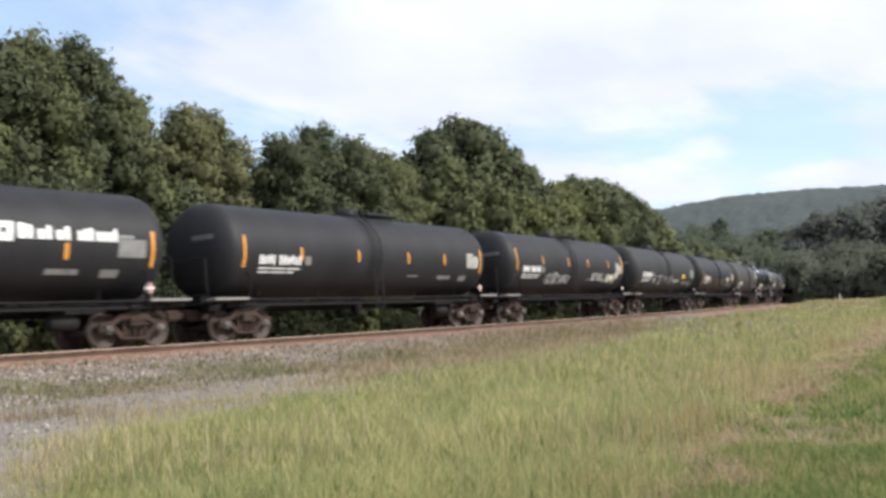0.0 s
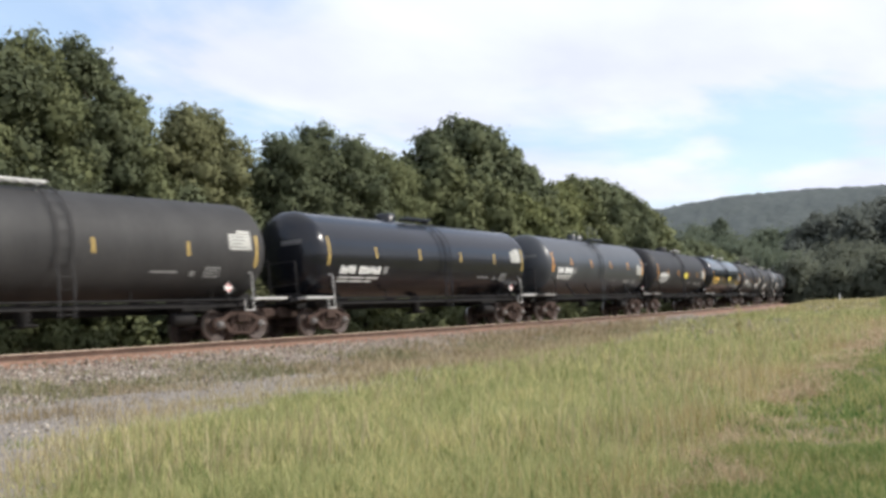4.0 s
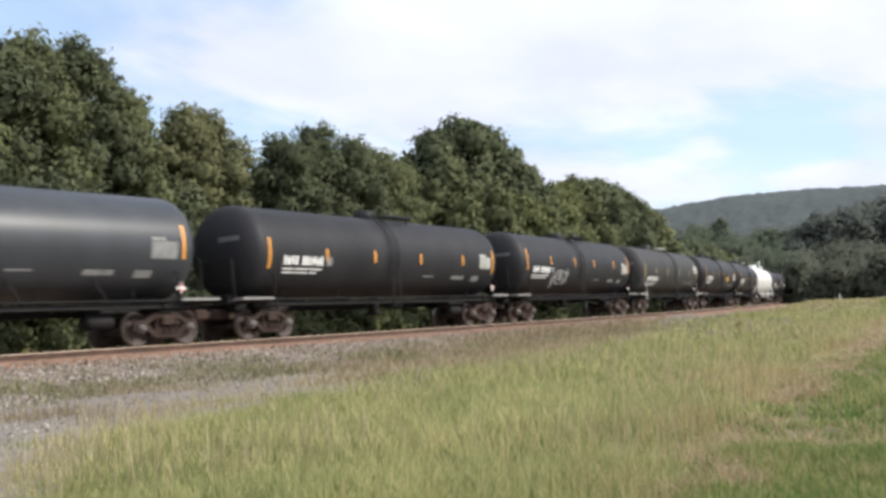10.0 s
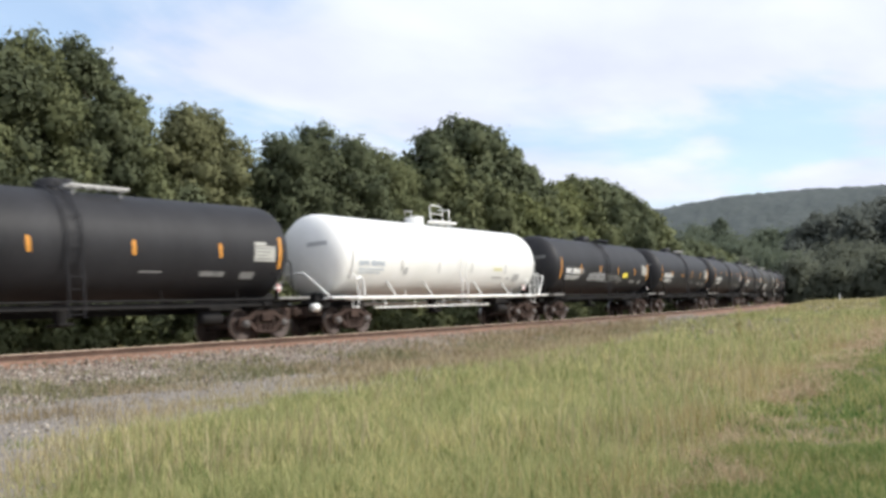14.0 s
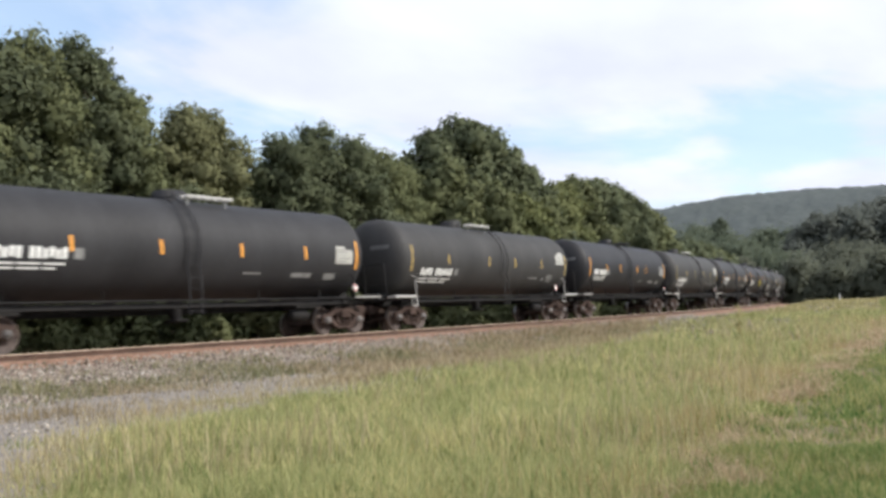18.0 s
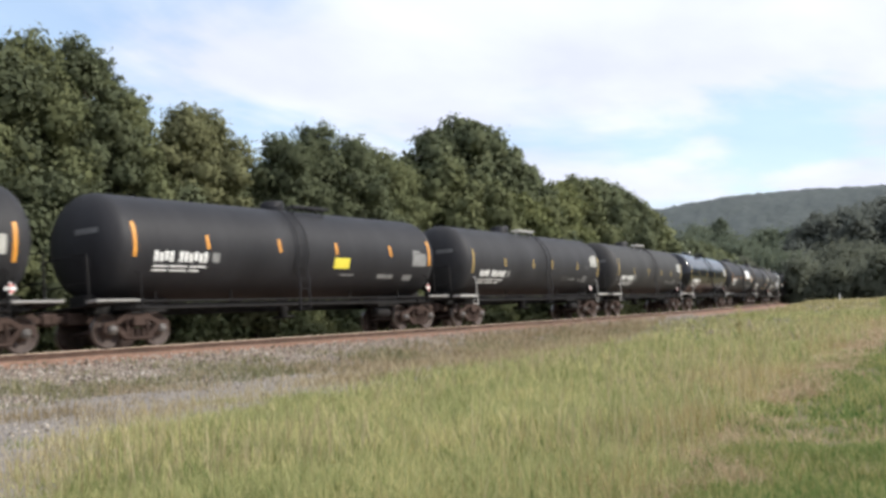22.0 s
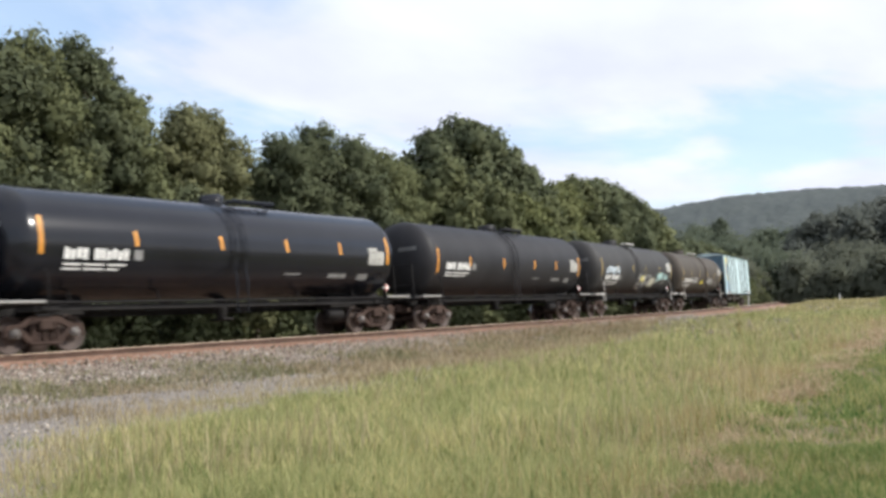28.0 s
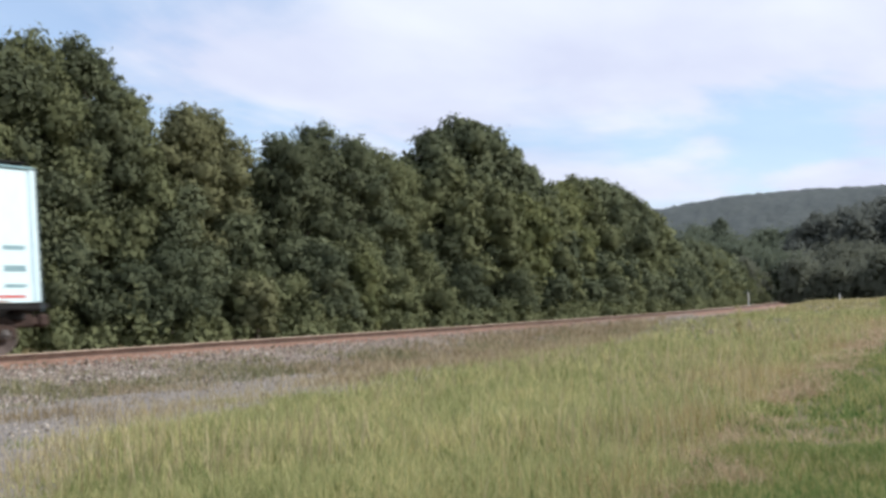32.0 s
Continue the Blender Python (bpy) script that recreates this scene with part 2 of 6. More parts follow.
M["leaf_brown_haze"] = material("brownish_leaves", (0.138, 0.152, 0.116), (0.198, 0.208, 0.152), scale=0.12, **FAR_LEAF)
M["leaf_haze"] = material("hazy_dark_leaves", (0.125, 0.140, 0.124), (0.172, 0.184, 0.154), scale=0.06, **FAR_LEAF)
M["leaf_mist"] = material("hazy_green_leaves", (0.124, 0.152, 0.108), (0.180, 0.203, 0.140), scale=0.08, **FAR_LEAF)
M["bark"] = material("grey_bark", (0.05, 0.04, 0.03), (0.14, 0.115, 0.09), rough=0.9, scale=2, fine=14, bump=0.6, stretch=(3, 3, 0.7))
# blue-grey haze is mixed into the ridge's forest colour
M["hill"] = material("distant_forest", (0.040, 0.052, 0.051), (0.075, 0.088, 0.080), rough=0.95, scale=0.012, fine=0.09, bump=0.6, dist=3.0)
M["post"] = material("white_post_paint", (0.55, 0.55, 0.52), (0.72, 0.72, 0.68), rough=0.6)


# ---------------------------------------------------------------- mesh helpers
class Build:
    """Gathers simple solids into one mesh."""

    def __init__(self):
        self.v, self.f, self.s, self.mi = [], [], [], []

    def add(self, verts, faces, smooth=False, slot=0):
        o = len(self.v)
        self.v += [tuple(p) for p in verts]
        self.f += [[i + o for i in q] for q in faces]
        self.s += [smooth] * len(faces)
        self.mi += [slot] * len(faces)
        return self

    def box(self, x0, x1, y0, y1, z0, z1, c=0.012, slot=0):
        """A box with chamfered edges."""
        c = min(c, (x1 - x0) * 0.3, (y1 - y0) * 0.3, (z1 - z0) * 0.3)
        bm = bmesh.new()
        bmesh.ops.create_cube(bm, size=1)
        for v in bm.verts:
            v.co = Vector(((x0 + x1) / 2 + v.co.x * (x1 - x0), (y0 + y1) / 2 + v.co.y * (y1 - y0), (z0 + z1) / 2 + v.co.z * (z1 - z0)))
        bmesh.ops.bevel(bm, geom=bm.edges[:], offset=c, segments=1, affect="EDGES")
        bm.verts.index_update()
        self.add([v.co for v in bm.verts], [[v.index for v in f.verts] for f in bm.faces], False, slot)
        bm.free()
        return self

    def rod(self, points, r, n=8, slot=0, closed_ends=True):
        """A round bar along a line of points."""
        pts = [Vector(p) for p in points]
        rings = []
        for i, p in enumerate(pts):
            d = (pts[min(i + 1, len(pts) - 1)] - pts[max(i - 1, 0)]).normalized()
            side = d.cross(Vector((0, 0, 1)) if abs(d.z) < 0.9 else Vector((1, 0, 0))).normalized()
            up = side.cross(d)
            rings.append([p + (side * math.cos(a) + up * math.sin(a)) * r for a in (2 * math.pi * k / n for k in range(n))])
        vs = [v for ring in rings for v in ring]
        fs = [[i * n + k, i * n + (k + 1) % n, (i + 1) * n + (k + 1) % n, (i + 1) * n + k] for i in range(len(pts) - 1) for k in range(n)]
        self.add(vs, fs, True, slot)
        if closed_ends:
            self.add(rings[0], [list(range(n))[::-1]], False, slot)
            self.add(rings[-1], [list(range(n))], False, slot)
        return self

    def lathe(self, profile, axis, centre, n=24, slot=0):
        """Turns (along, radius) pairs round an axis ('x', 'y' or 'z') through a point."""
        cx, cy, cz = centre
        vs = []
        for a, r in profile:
            for k in range(n):
                t = 2 * math.pi * k / n
                u, w = r * math.cos(t), r * math.sin(t)
                vs.append({"x": (cx + a, cy + u, cz + w), "y": (cx + w, cy + a, cz + u), "z": (cx + u, cy + w, cz + a)}[axis])
        fs = [[i * n + k, i * n + (k + 1) % n, (i + 1) * n + (k + 1) % n, (i + 1) * n + k] for i in range(len(profile) - 1) for k in range(n)]
        return self.add(vs, fs, True, slot)

    def plate(self, outline, y0, y1, slot=0):
        """A flat outline in x and z, given thickness in y."""
        n = len(outline)
        vs = [(x, y0, z) for x, z in outline] + [(x, y1, z) for x, z in outline]
        fs = [list(range(n)), list(range(2 * n - 1, n - 1, -1))] + [[i, i + n, (i + 1) % n + n, (i + 1) % n] for i in range(n)]
        return self.add(vs, fs, False, slot)

    def mesh(self, name, *mats):
        me = bpy.data.meshes.new(name)
        me.from_pydata(self.v, [], self.f)
        for m in mats:
            me.materials.append(M[m])
        me.polygons.foreach_set("use_smooth", self.s)
        me.polygons.foreach_set("material_index", self.mi)
        bm = bmesh.new()
        bm.from_mesh(me)
        bmesh.ops.recalc_face_normals(bm, faces=bm.faces[:])
        bm.to_mesh(me)
        bm.free()
        return me


def part(name, mesh, parent, m=None, label=""):
    ob = new(name, mesh)
    ob.parent = parent
    if m is not None:
        ob.matrix_basis = m
    if label:
        ob["label"] = label
    return ob


CACHE = {}


def shared(key, make):
    if key not in CACHE:
        CACHE[key] = make()
    return CACHE[key]


def thing(name, label, category, group="", kind="", mesh=None, m=None):
    ob = new(name, mesh)
    if m is not None:
        ob.matrix_basis = m
    return tagged(ob, label, category, group, kind)


# ---------------------------------------------------------------- the line of the railway
BENDS = ((0.0, 0.002834), (50.0, 0.002444), (100.0, 0.001102), (150.0, 0.0))
STEP = 2.0
RUN = [(-760.0 + STEP * i) for i in range(850)]


def lay_line():
    bend = np.interp(np.array(RUN) + STEP / 2, [b[0] for b in BENDS], [b[1] for b in BENDS], left=0.0, right=0.0)
    head = np.concatenate([[0], np.cumsum(bend * STEP)])[:len(RUN)]
    mid = head + bend * STEP / 2
    x = np.concatenate([[0], np.cumsum(np.cos(mid) * STEP)])[:len(RUN)]
    y = np.concatenate([[0], np.cumsum(np.sin(mid) * STEP)])[:len(RUN)]
    i0 = RUN.index(0.0)
    return x - x[i0], y - y[i0] + 24.485, head


LX, LY, LH = lay_line()


def line(s, lat=0.0):
    """The point of the railway at s metres along it, lat metres to its far side, and its heading."""
    x, y, h = np.interp(s, RUN, LX), np.interp(s, RUN, LY), np.interp(s, RUN, LH)
    return x - np.sin(h) * lat, y + np.cos(h) * lat, h


def cant(s):
    """The track's lean towards the inside of its bend, in radians."""
    return radians(4.2) * np.interp(s, [-60, -10, 30, 50, 100, 150], [0.0, 1.0, 1.0, 0.92, 0.45, 0.0])


def tilt(s, lat):
    """How far the lean lowers the bed, ties and rails: it turns about the near rail."""
    w = smooth(-3.2, -1.9, lat) * (1 - smooth(1.8, 3.4, lat))
    return (RAIL_DROP - (lat + 0.755) * np.sin(cant(s))) * w


RAIL_DROP = -0.05


def smooth(a, b, t):
    t = np.clip((np.asarray(t, dtype=float) - a) / (b - a), 0, 1)
    return t * t * (3 - 2 * t)


def lateral(x, y):
    return (y - np.interp(x, LX, LY)) * np.cos(np.interp(x, LX, LH))


def ground_height(x, y):
    """The ground's height: a field that rises gently away from the camera, the bank of the railway, the wooded side."""
    lat = lateral(x, y)
    far = 1.05 * smooth(35, 170, x)
    field = -1.0 + far - 0.10 * smooth(8, 22, -lat) * (1 - smooth(60, 160, x))
    near_bank = np.where(lat < 0, smooth(5.5, 3.0, -lat), 1.0)
    z = field * (1 - near_bank) + (-0.62) * near_bank
    wood = smooth(2.8, 7.5, lat)
    z = z * (1 - wood) + (0.05 + 0.35 * far + 0.01 * np.clip(lat - 8, 0, 60)) * wood
    return z + 0.035 * np.sin(x * 0.9 + 1.3 * np.sin(y * 0.7)) * np.sin(y * 0.8 + 0.4)


# ---------------------------------------------------------------- ground, track
def grid_mesh(name, xs, ys, height, mat):
    gx, gy = np.meshgrid(xs, ys, indexing="ij")
    gz = height(gx, gy)
    nx, ny = len(xs), len(ys)
    co = np.stack([gx, gy, gz], -1).reshape(-1, 3)
    i, j = np.meshgrid(np.arange(nx - 1), np.arange(ny - 1), indexing="ij")
    a = (i * ny + j).ravel()
    faces = np.stack([a, a + ny, a + ny + 1, a + 1], -1)
    me = bpy.data.meshes.new(name)
    me.from_pydata(co.tolist(), [], faces.tolist())
    me.materials.append(M[mat])
    me.polygons.foreach_set("use_smooth", [True] * len(me.polygons))
    return me


def spaced(lo, hi, near_lo, near_hi, fine, grow):
    """Coordinates close together between two values, wider and wider apart outside."""
    out = list(np.arange(near_lo, near_hi, fine))
    d, x = fine, near_hi
    while x < hi:
        out.append(x)
        d *= grow
        x += d
    out.append(hi)
    d, x = fine, near_lo
    while x > lo:
        d *= grow
        x -= d
        out.insert(0, max(x, lo))
    return np.array(out)


def build_ground():
    xs = spaced(-1500, 3600, -8, 60, 0.8, 1.10)
    ys = spaced(-2500, 3600, -4, 42, 0.6, 1.12)
    thing("ground", "rough grassy field with dry patches beside the railway", "ground", kind="structure",
          mesh=grid_mesh("ground", xs, ys, ground_height, "soil"))


def strip(name, s0, s1, ds, profile, mat, wobble=0.0, stained=(99, 99)):
    """A long sheet that follows the railway; profile: (lat, z) across it."""
    ss = np.concatenate([np.arange(-745, s0, 8.0), np.arange(s0, s1, ds)])
    vs, fs = [], []
    n = len(profile)
    for s in ss:
        for j, (lat, z) in enumerate(profile):
            w = wobble * noise.noise(Vector((s * 0.35, j * 3.7, 0))) if 0 < j < n - 1 or wobble < 0 else wobble * 2.2 * noise.noise(Vector((s * 0.22, j * 9.1, 2)))
            x, y, _ = line(s, lat + w * 2)
            vs.append((x, y, z + w * 0.5 + float(tilt(s, lat))))
    for i in range(len(ss) - 1):
        for j in range(n - 1):
            a = i * n + j
            fs.append([a, a + n, a + n + 1, a + 1])
    b = Build()
    b.add(vs, fs, True)
    b.mi = [1 if stained[0] <= k % (n - 1) <= stained[1] else 0 for k in range(len(fs))]
    return b.mesh(name, mat, "rust_bed")


SHOULDER = [(-6.2, -1.06), (-5.5, -0.95), (-4.7, -0.83), (-3.8, -0.67), (-3.0, -0.57), (-2.6, -0.50), (-2.2, -0.40)]
SHOULDER_LAT = [-l for l, _ in SHOULDER[::-1]]
SHOULDER_Z = [z for _, z in SHOULDER[::-1]]


def build_track():
    thing("ballast", "brown-grey crushed stone ballast under the rails", "ballast", kind="structure",
          mesh=strip("ballast", -60, 420, 0.6, SHOULDER + [(-1.75, -0.215), (-1.2, -0.19), (0, -0.185), (1.2, -0.19), (1.8, -0.23), (2.6, -0.5), (3.4, -0.72)], "ballast", 0.05, (6, 10)))
    prof = [(-0.075, -0.172), (-0.075, -0.158), (-0.012, -0.135), (-0.010, -0.045), (-0.036, -0.030), (-0.036, -0.004), (-0.028, 0.0),
            (0.028, 0.0), (0.036, -0.004), (0.036, -0.030), (0.010, -0.045), (0.012, -0.135), (0.075, -0.158), (0.075, -0.172)]
    track = thing("railway_track", "single railway track with rusty rails on wooden ties", "track", kind="structure")
    for lat in (-0.755, 0.755):
        ss = np.concatenate([np.arange(-740, -20, 20), np.arange(-20, 200, 2.0), np.arange(200, 700, 10)])
        b = Build()
        n = len(prof)
        vs = []
        for s in ss:
            for dl, z in prof:
                x, y, _ = line(s, lat + dl)
                vs.append((x, y, z + float(tilt(s, lat + dl))))
        fs = [[i * n + j, (i + 1) * n + j, (i + 1) * n + j + 1, i * n + j + 1] for i in range(len(ss) - 1) for j in range(n - 1)]
        b.add(vs, fs, False)
        # the head's sides share its sunlit tone, web and foot the shaded rust
        b.mi = [1 if (k % (n - 1)) in (4, 5, 6, 7, 8) else 0 for k in range(len(fs))]
        part("rail", b.mesh("rail", "rail", "rail_top"), track)
    tie = shared("tie", lambda: Build().box(-0.115, 0.115, -1.3, 1.3, -0.35, -0.176, 0.015).mesh("tie", "tie"))
    rnd = random.Random(5)
    for k in range(295):
        s = -8 + 0.52 * k
        x, y, h = line(s, rnd.uniform(-0.05, 0.05))
        part("tie", tie, track, pose(x, y, rnd.uniform(-0.008, 0.006) + float(tilt(s, 0.0)), rz=math.degrees(h) + rnd.uniform(-1, 1)) @ pose(0, 0, 0, -math.degrees(cant(s))))


def pebbles(name, label, mat, rng, x, y, z, size):
    """Angular stones of eight faces each, joined."""
    base = np.array([(1, 0, 0.1), (-0.9, 0.2, 0), (0.1, 0.95, -0.1), (0, -1, 0.15), (0.15, 0.1, 0.8), (0, 0, -0.7)])
    tri = np.array([(0, 2, 4), (2, 1, 4), (1, 3, 4), (3, 0, 4), (2, 0, 5), (1, 2, 5), (3, 1, 5), (0, 3, 5)])
    n = len(x)
    sc = size[:, None] * rng.uniform(0.6, 1.25, (n, 3))
    ang = rng.uniform(0, 6.28, n)
    v = base[None] * rng.uniform(0.75, 1.2, (n, 6, 1)) * sc[:, None, :]
    c, sn = np.cos(ang)[:, None], np.sin(ang)[:, None]
    vx, vy = v[..., 0] * c - v[..., 1] * sn, v[..., 0] * sn + v[..., 1] * c
    co = np.stack([vx + x[:, None], vy + y[:, None], v[..., 2] + (z + size * 0.35)[:, None]], -1).reshape(-1, 3)
    raw_mesh(name, co, (tri[None] + (np.arange(n) * 6)[:, None, None]).reshape(-1, 3), mat, label, "stones")


def scatter_stones():
    """Loose stones on the shoulder of the ballast, along its foot and over the gravel."""
    rng = np.random.default_rng(11)
    n = 38000
    s = 6 + 64 * rng.random(n) ** 1.5
    lat = -2.0 - 3.65 * rng.random(n) ** 1.05
    extra = rng.random(n) < 0.08
    lat = np.where(extra, -5.6 - 5.0 * rng.random(n) ** 1.4, lat)
    x, y, _ = line(s, lat)
    z = np.interp(-lat, [0, 1.75] + SHOULDER_LAT, [-0.185, -0.215] + SHOULDER_Z)
    z = np.where(extra, ground_height(x, y) + 0.06, z + tilt(s, lat))
    pebbles("loose_ballast", "loose pale and brown ballast stones on the shoulder", "stone", rng, x, y, z, 0.021 + 0.033 * rng.random(n) ** 2 + 0.012 * (s > 45))
    n = 26000
    x = 2 + 40 * rng.random(n) ** 1.3
    lat = -5.0 - 9.0 * rng.random(n)
    y = np.interp(x, LX, LY) + lat
    keep = y > grass_edge(x) - 0.9
    x, y = x[keep], y[keep]
    pebbles("gravel", "small grey stones of the gravel road", "gravel_stone", rng, x, y, ground_height(x, y) + 0.06, 0.010 + 0.022 * rng.random(len(x)) ** 3)


def raw_mesh(name, co, tris, mat, label, category, kind="stuff", facing=None, group=""):
    """One object from arrays of vertices and triangles; facing: the direction in which each vertex is shaded."""
    me = bpy.data.meshes.new(name)
    me.vertices.add(len(co))
    me.vertices.foreach_set("co", np.ascontiguousarray(co, dtype=np.float32).ravel())
    k = tris.shape[1]
    me.loops.add(tris.size)
    me.loops.foreach_set("vertex_index", np.ascontiguousarray(tris, dtype=np.int32).ravel())
    me.polygons.add(len(tris))
    me.polygons.foreach_set("loop_start", np.arange(len(tris), dtype=np.int32) * k)
    me.update(calc_edges=True)
    me.materials.append(M[mat])
    if facing is not None:
        me.normals_split_custom_set_from_vertices(facing.tolist())
    if category is None:
        return me
    return thing(name, label, category, group, kind, mesh=me)


def grass_edge(x):
    """How far across the tall green grass reaches."""
    return np.interp(x, [-20, 4, 5.8, 7.7, 10, 13.9, 18.3, 22.9, 31.6, 41, 60, 100, 200], [6, 8.2, 9.6, 11.6, 13.4, 14.9, 15.9, 16.6, 18.6, 21.0, 27.5, 41, 70])


def build_gravel():
    xs = np.arange(-60, 46, 0.5)
    vs, fs = [], []
    n = 13
    for x in xs:
        ty = np.interp(x, LX, LY)
        hi = ty - 4.9
        lo = min(grass_edge(x) - 1.2 + 0.8 * noise.noise(Vector((x * 0.3, 1, 0))), hi - 0.1)
        for j in range(n):
            y = hi + (lo - hi) * j / (n - 1)
            vs.append((x, y, float(ground_height(x, y)) + (0.07 if 0 < j < n - 1 else -0.05)))
    for i in range(len(xs) - 1):
        for j in range(n - 1):
            a = i * n + j
            fs.append([a, a + 1, a + n + 1, a + n])
    b = Build()
    b.add(vs, fs, True)
    thing("gravel_road", "grey gravel service road along the ballast", "road", kind="structure", mesh=b.mesh("gravel_road", "gravel"))


# ---------------------------------------------------------------- grass
def blades(rng, x, y, h, w, lean=0.35, away=None):
    """Bent blades of grass: two triangles and a tip each; away: the direction in which each one leans."""
    n = len(x)
    z = ground_height(x, y)
    a = rng.uniform(0, 6.283, n)
    la, ll = rng.uniform(0, 6.283, n) if away is None else away + rng.normal(0, 0.5, n), lean * h * rng.random(n)
    dx, dy = np.cos(a) * w / 2, np.sin(a) * w / 2
    mx, my = x + np.cos(la) * ll * 0.3, y + np.sin(la) * ll * 0.3
    tx, ty = x + np.cos(la) * ll, y + np.sin(la) * ll
    co = np.empty((n, 5, 3))
    co[:, 0] = np.stack([x - dx, y - dy, z - 0.02], -1)
    co[:, 1] = np.stack([x + dx, y + dy, z - 0.02], -1)
    co[:, 2] = np.stack([mx + dx * 0.8, my + dy * 0.8, z + h * 0.55], -1)
    co[:, 3] = np.stack([mx - dx * 0.8, my - dy * 0.8, z + h * 0.55], -1)
    co[:, 4] = np.stack([tx, ty, z + h], -1)
    o = (np.arange(n) * 5)[:, None, None]
    tri = np.array([(0, 1, 2), (0, 2, 3), (3, 2, 4)])[None] + o
    return co.reshape(-1, 3), tri.reshape(-1, 3)


def tufted(rng, n, r0, r1, a0, a1, per, spread):
    """Points gathered in tufts over a sector round the camera: x, y, the direction from each tuft's middle, and the tuft's own height."""
    k = max(n // per, 1)
    cx, cy = fan(rng, k, r0, r1, a0, a1)
    c = rng.integers(0, k, n)
    a, q = rng.uniform(0, 6.283, n), np.abs(rng.normal(0, 1, n)) * spread * rng.uniform(0.6, 1.5, k)[c]
    return cx[c] + q * np.cos(a), cy[c] + q * np.sin(a), a, rng.uniform(0.62, 1.25, k)[c]


def patch_noise(x, y, f, seed):
    return np.sin(x * f + seed) * np.sin(y * f * 1.13 + seed * 2.1) + 0.6 * np.sin(x * f * 2.3 + y * f * 1.7 + seed) + 0.4 * np.sin(y * f * 3.9 - x * f * 1.3)


def fan(rng, n, r0, r1, a0, a1):
    """Points spread over a sector round the camera."""
    r = np.sqrt(rng.uniform(r0 * r0, r1 * r1, n))
    a = np.radians(rng.uniform(a0, a1, n))
    return r * np.cos(a), r * np.sin(a)


def mown_edge(x):
    """The tall grass ends here towards the mown strip."""
    return np.interp(x, [0, 7, 9.05, 10, 12, 15.4, 19.5, 25.4, 32, 41, 60, 85, 140], [3.0, 3.55, 4.02, 4.29, 4.74, 5.40, 6.13, 7.12, 8.35, 9.8, 13.2, 19.2, 32])


def build_grass():
    rng = np.random.default_rng(3)
    cos, tris, off = [], [], 0
    for n, r0, r1, h, w, per, wide in ((76000, 5.2, 11, 0.41, 0.0095, 14, 0.075), (90000, 11, 20, 0.41, 0.015, 14, 0.10), (66000, 20, 40, 0.42, 0.026, 12, 0.15),
                                       (50000, 40, 90, 0.44, 0.06, 8, 0.3), (30000, 90, 175, 0.45, 0.14, 6, 0.6)):
        x, y, away, tall = tufted(rng, n, r0, r1, 4, 66, per, wide)
        edge = grass_edge(x) + 0.55 * patch_noise(x, y, 0.8, 1.0) + 1.3 * rng.random(n) ** 3
        lo = mown_edge(x) + 0.14 * patch_noise(x, y, 0.9, 4.0) + 0.12 * rng.normal(0, 1, n)
        lat = lateral(x, y)
        keep = (y < edge) & (y > lo) & (lat < -3.3 - 0.5 * rng.random(n))
        x, y, edge, lo, away, tall = x[keep], y[keep], edge[keep], lo[keep], away[keep], tall[keep]
        hh = h * (0.75 + 0.16 * patch_noise(x, y, 0.45, 2.0)) * tall * rng.uniform(0.5, 1.15, len(x))
        hh *= 0.35 + 0.65 * smooth(0, 2.0, edge - y)
        hh *= 0.62 + 0.38 * smooth(0, 0.9, y - lo)
        co, t = blades(rng, x, y, np.clip(hh, 0.08, 1.0), w * rng.uniform(0.6, 1.3, len(x)), 0.75, away)
        if r0 > 80:
            raw_mesh("far_grass", co, t, "far_grass", "dry yellowish grass at the far end of the field", "grass")
            continue
        cos.append(co)
        tris.append(t + off)
        off += len(co)
    n = 24000
    x, y = fan(rng, n, 1.2, 45, -180, 180)
    near = (np.hypot(x, y) > 5.2) & (np.abs(np.degrees(np.arctan2(y, x)) - 35) < 31)
    keep = (y < grass_edge(x)) & ~near & (lateral(x, y) < -5)
    x, y = x[keep], y[keep]
    co, t = blades(rng, x, y, rng.uniform(0.08, 0.26, len(x)), 0.012 + 0.0012 * np.hypot(x, y), 0.8)
    cos.append(co)
    tris.append(t + off)
    raw_mesh("tall_grass", np.concatenate(cos), np.concatenate(tris), "grass", "tall yellow-green grass with dry seed stalks", "grass")
    cos, tris, off = [], [], 0
    for n, r0, r1, w in ((3000, 5.5, 12, 0.009), (4500, 12, 24, 0.013), (7000, 24, 60, 0.026)):
        x, y = fan(rng, n, r0, r1, 6, 64)
        keep = (y < grass_edge(x) + 0.4 + 1.6 * rng.random(n) ** 3) & (y > mown_edge(x)) & (lateral(x, y) < -3.2) & (patch_noise(x, y, 0.33, 9.0) + rng.normal(0, 0.5, n) > 0.1)
        x, y = x[keep], y[keep]
        co, t = blades(rng, x, y, rng.uniform(0.35, 0.85, len(x)) * (0.45 + 0.55 * smooth(-1.5, 1.5, grass_edge(x) - y)), w * rng.uniform(0.7, 1.4, len(x)), 0.5)
        cos.append(co)
        tris.append(t + off)
        off += len(co)
    n = 6500
    x = 2 + 40 * rng.random(n) ** 1.2
    y = grass_edge(x) + rng.normal(0.0, 0.35 + 0.035 * np.clip(x, 0, 30), n)
    keep = lateral(x, y) < -3.3
    x, y = x[keep], y[keep]
    co, t = blades(rng, x, y, rng.uniform(0.12, 0.40, len(x)), rng.uniform(0.006, 0.015, len(x)), 0.7)
    cos.append(co)
    tris.append(t + off)
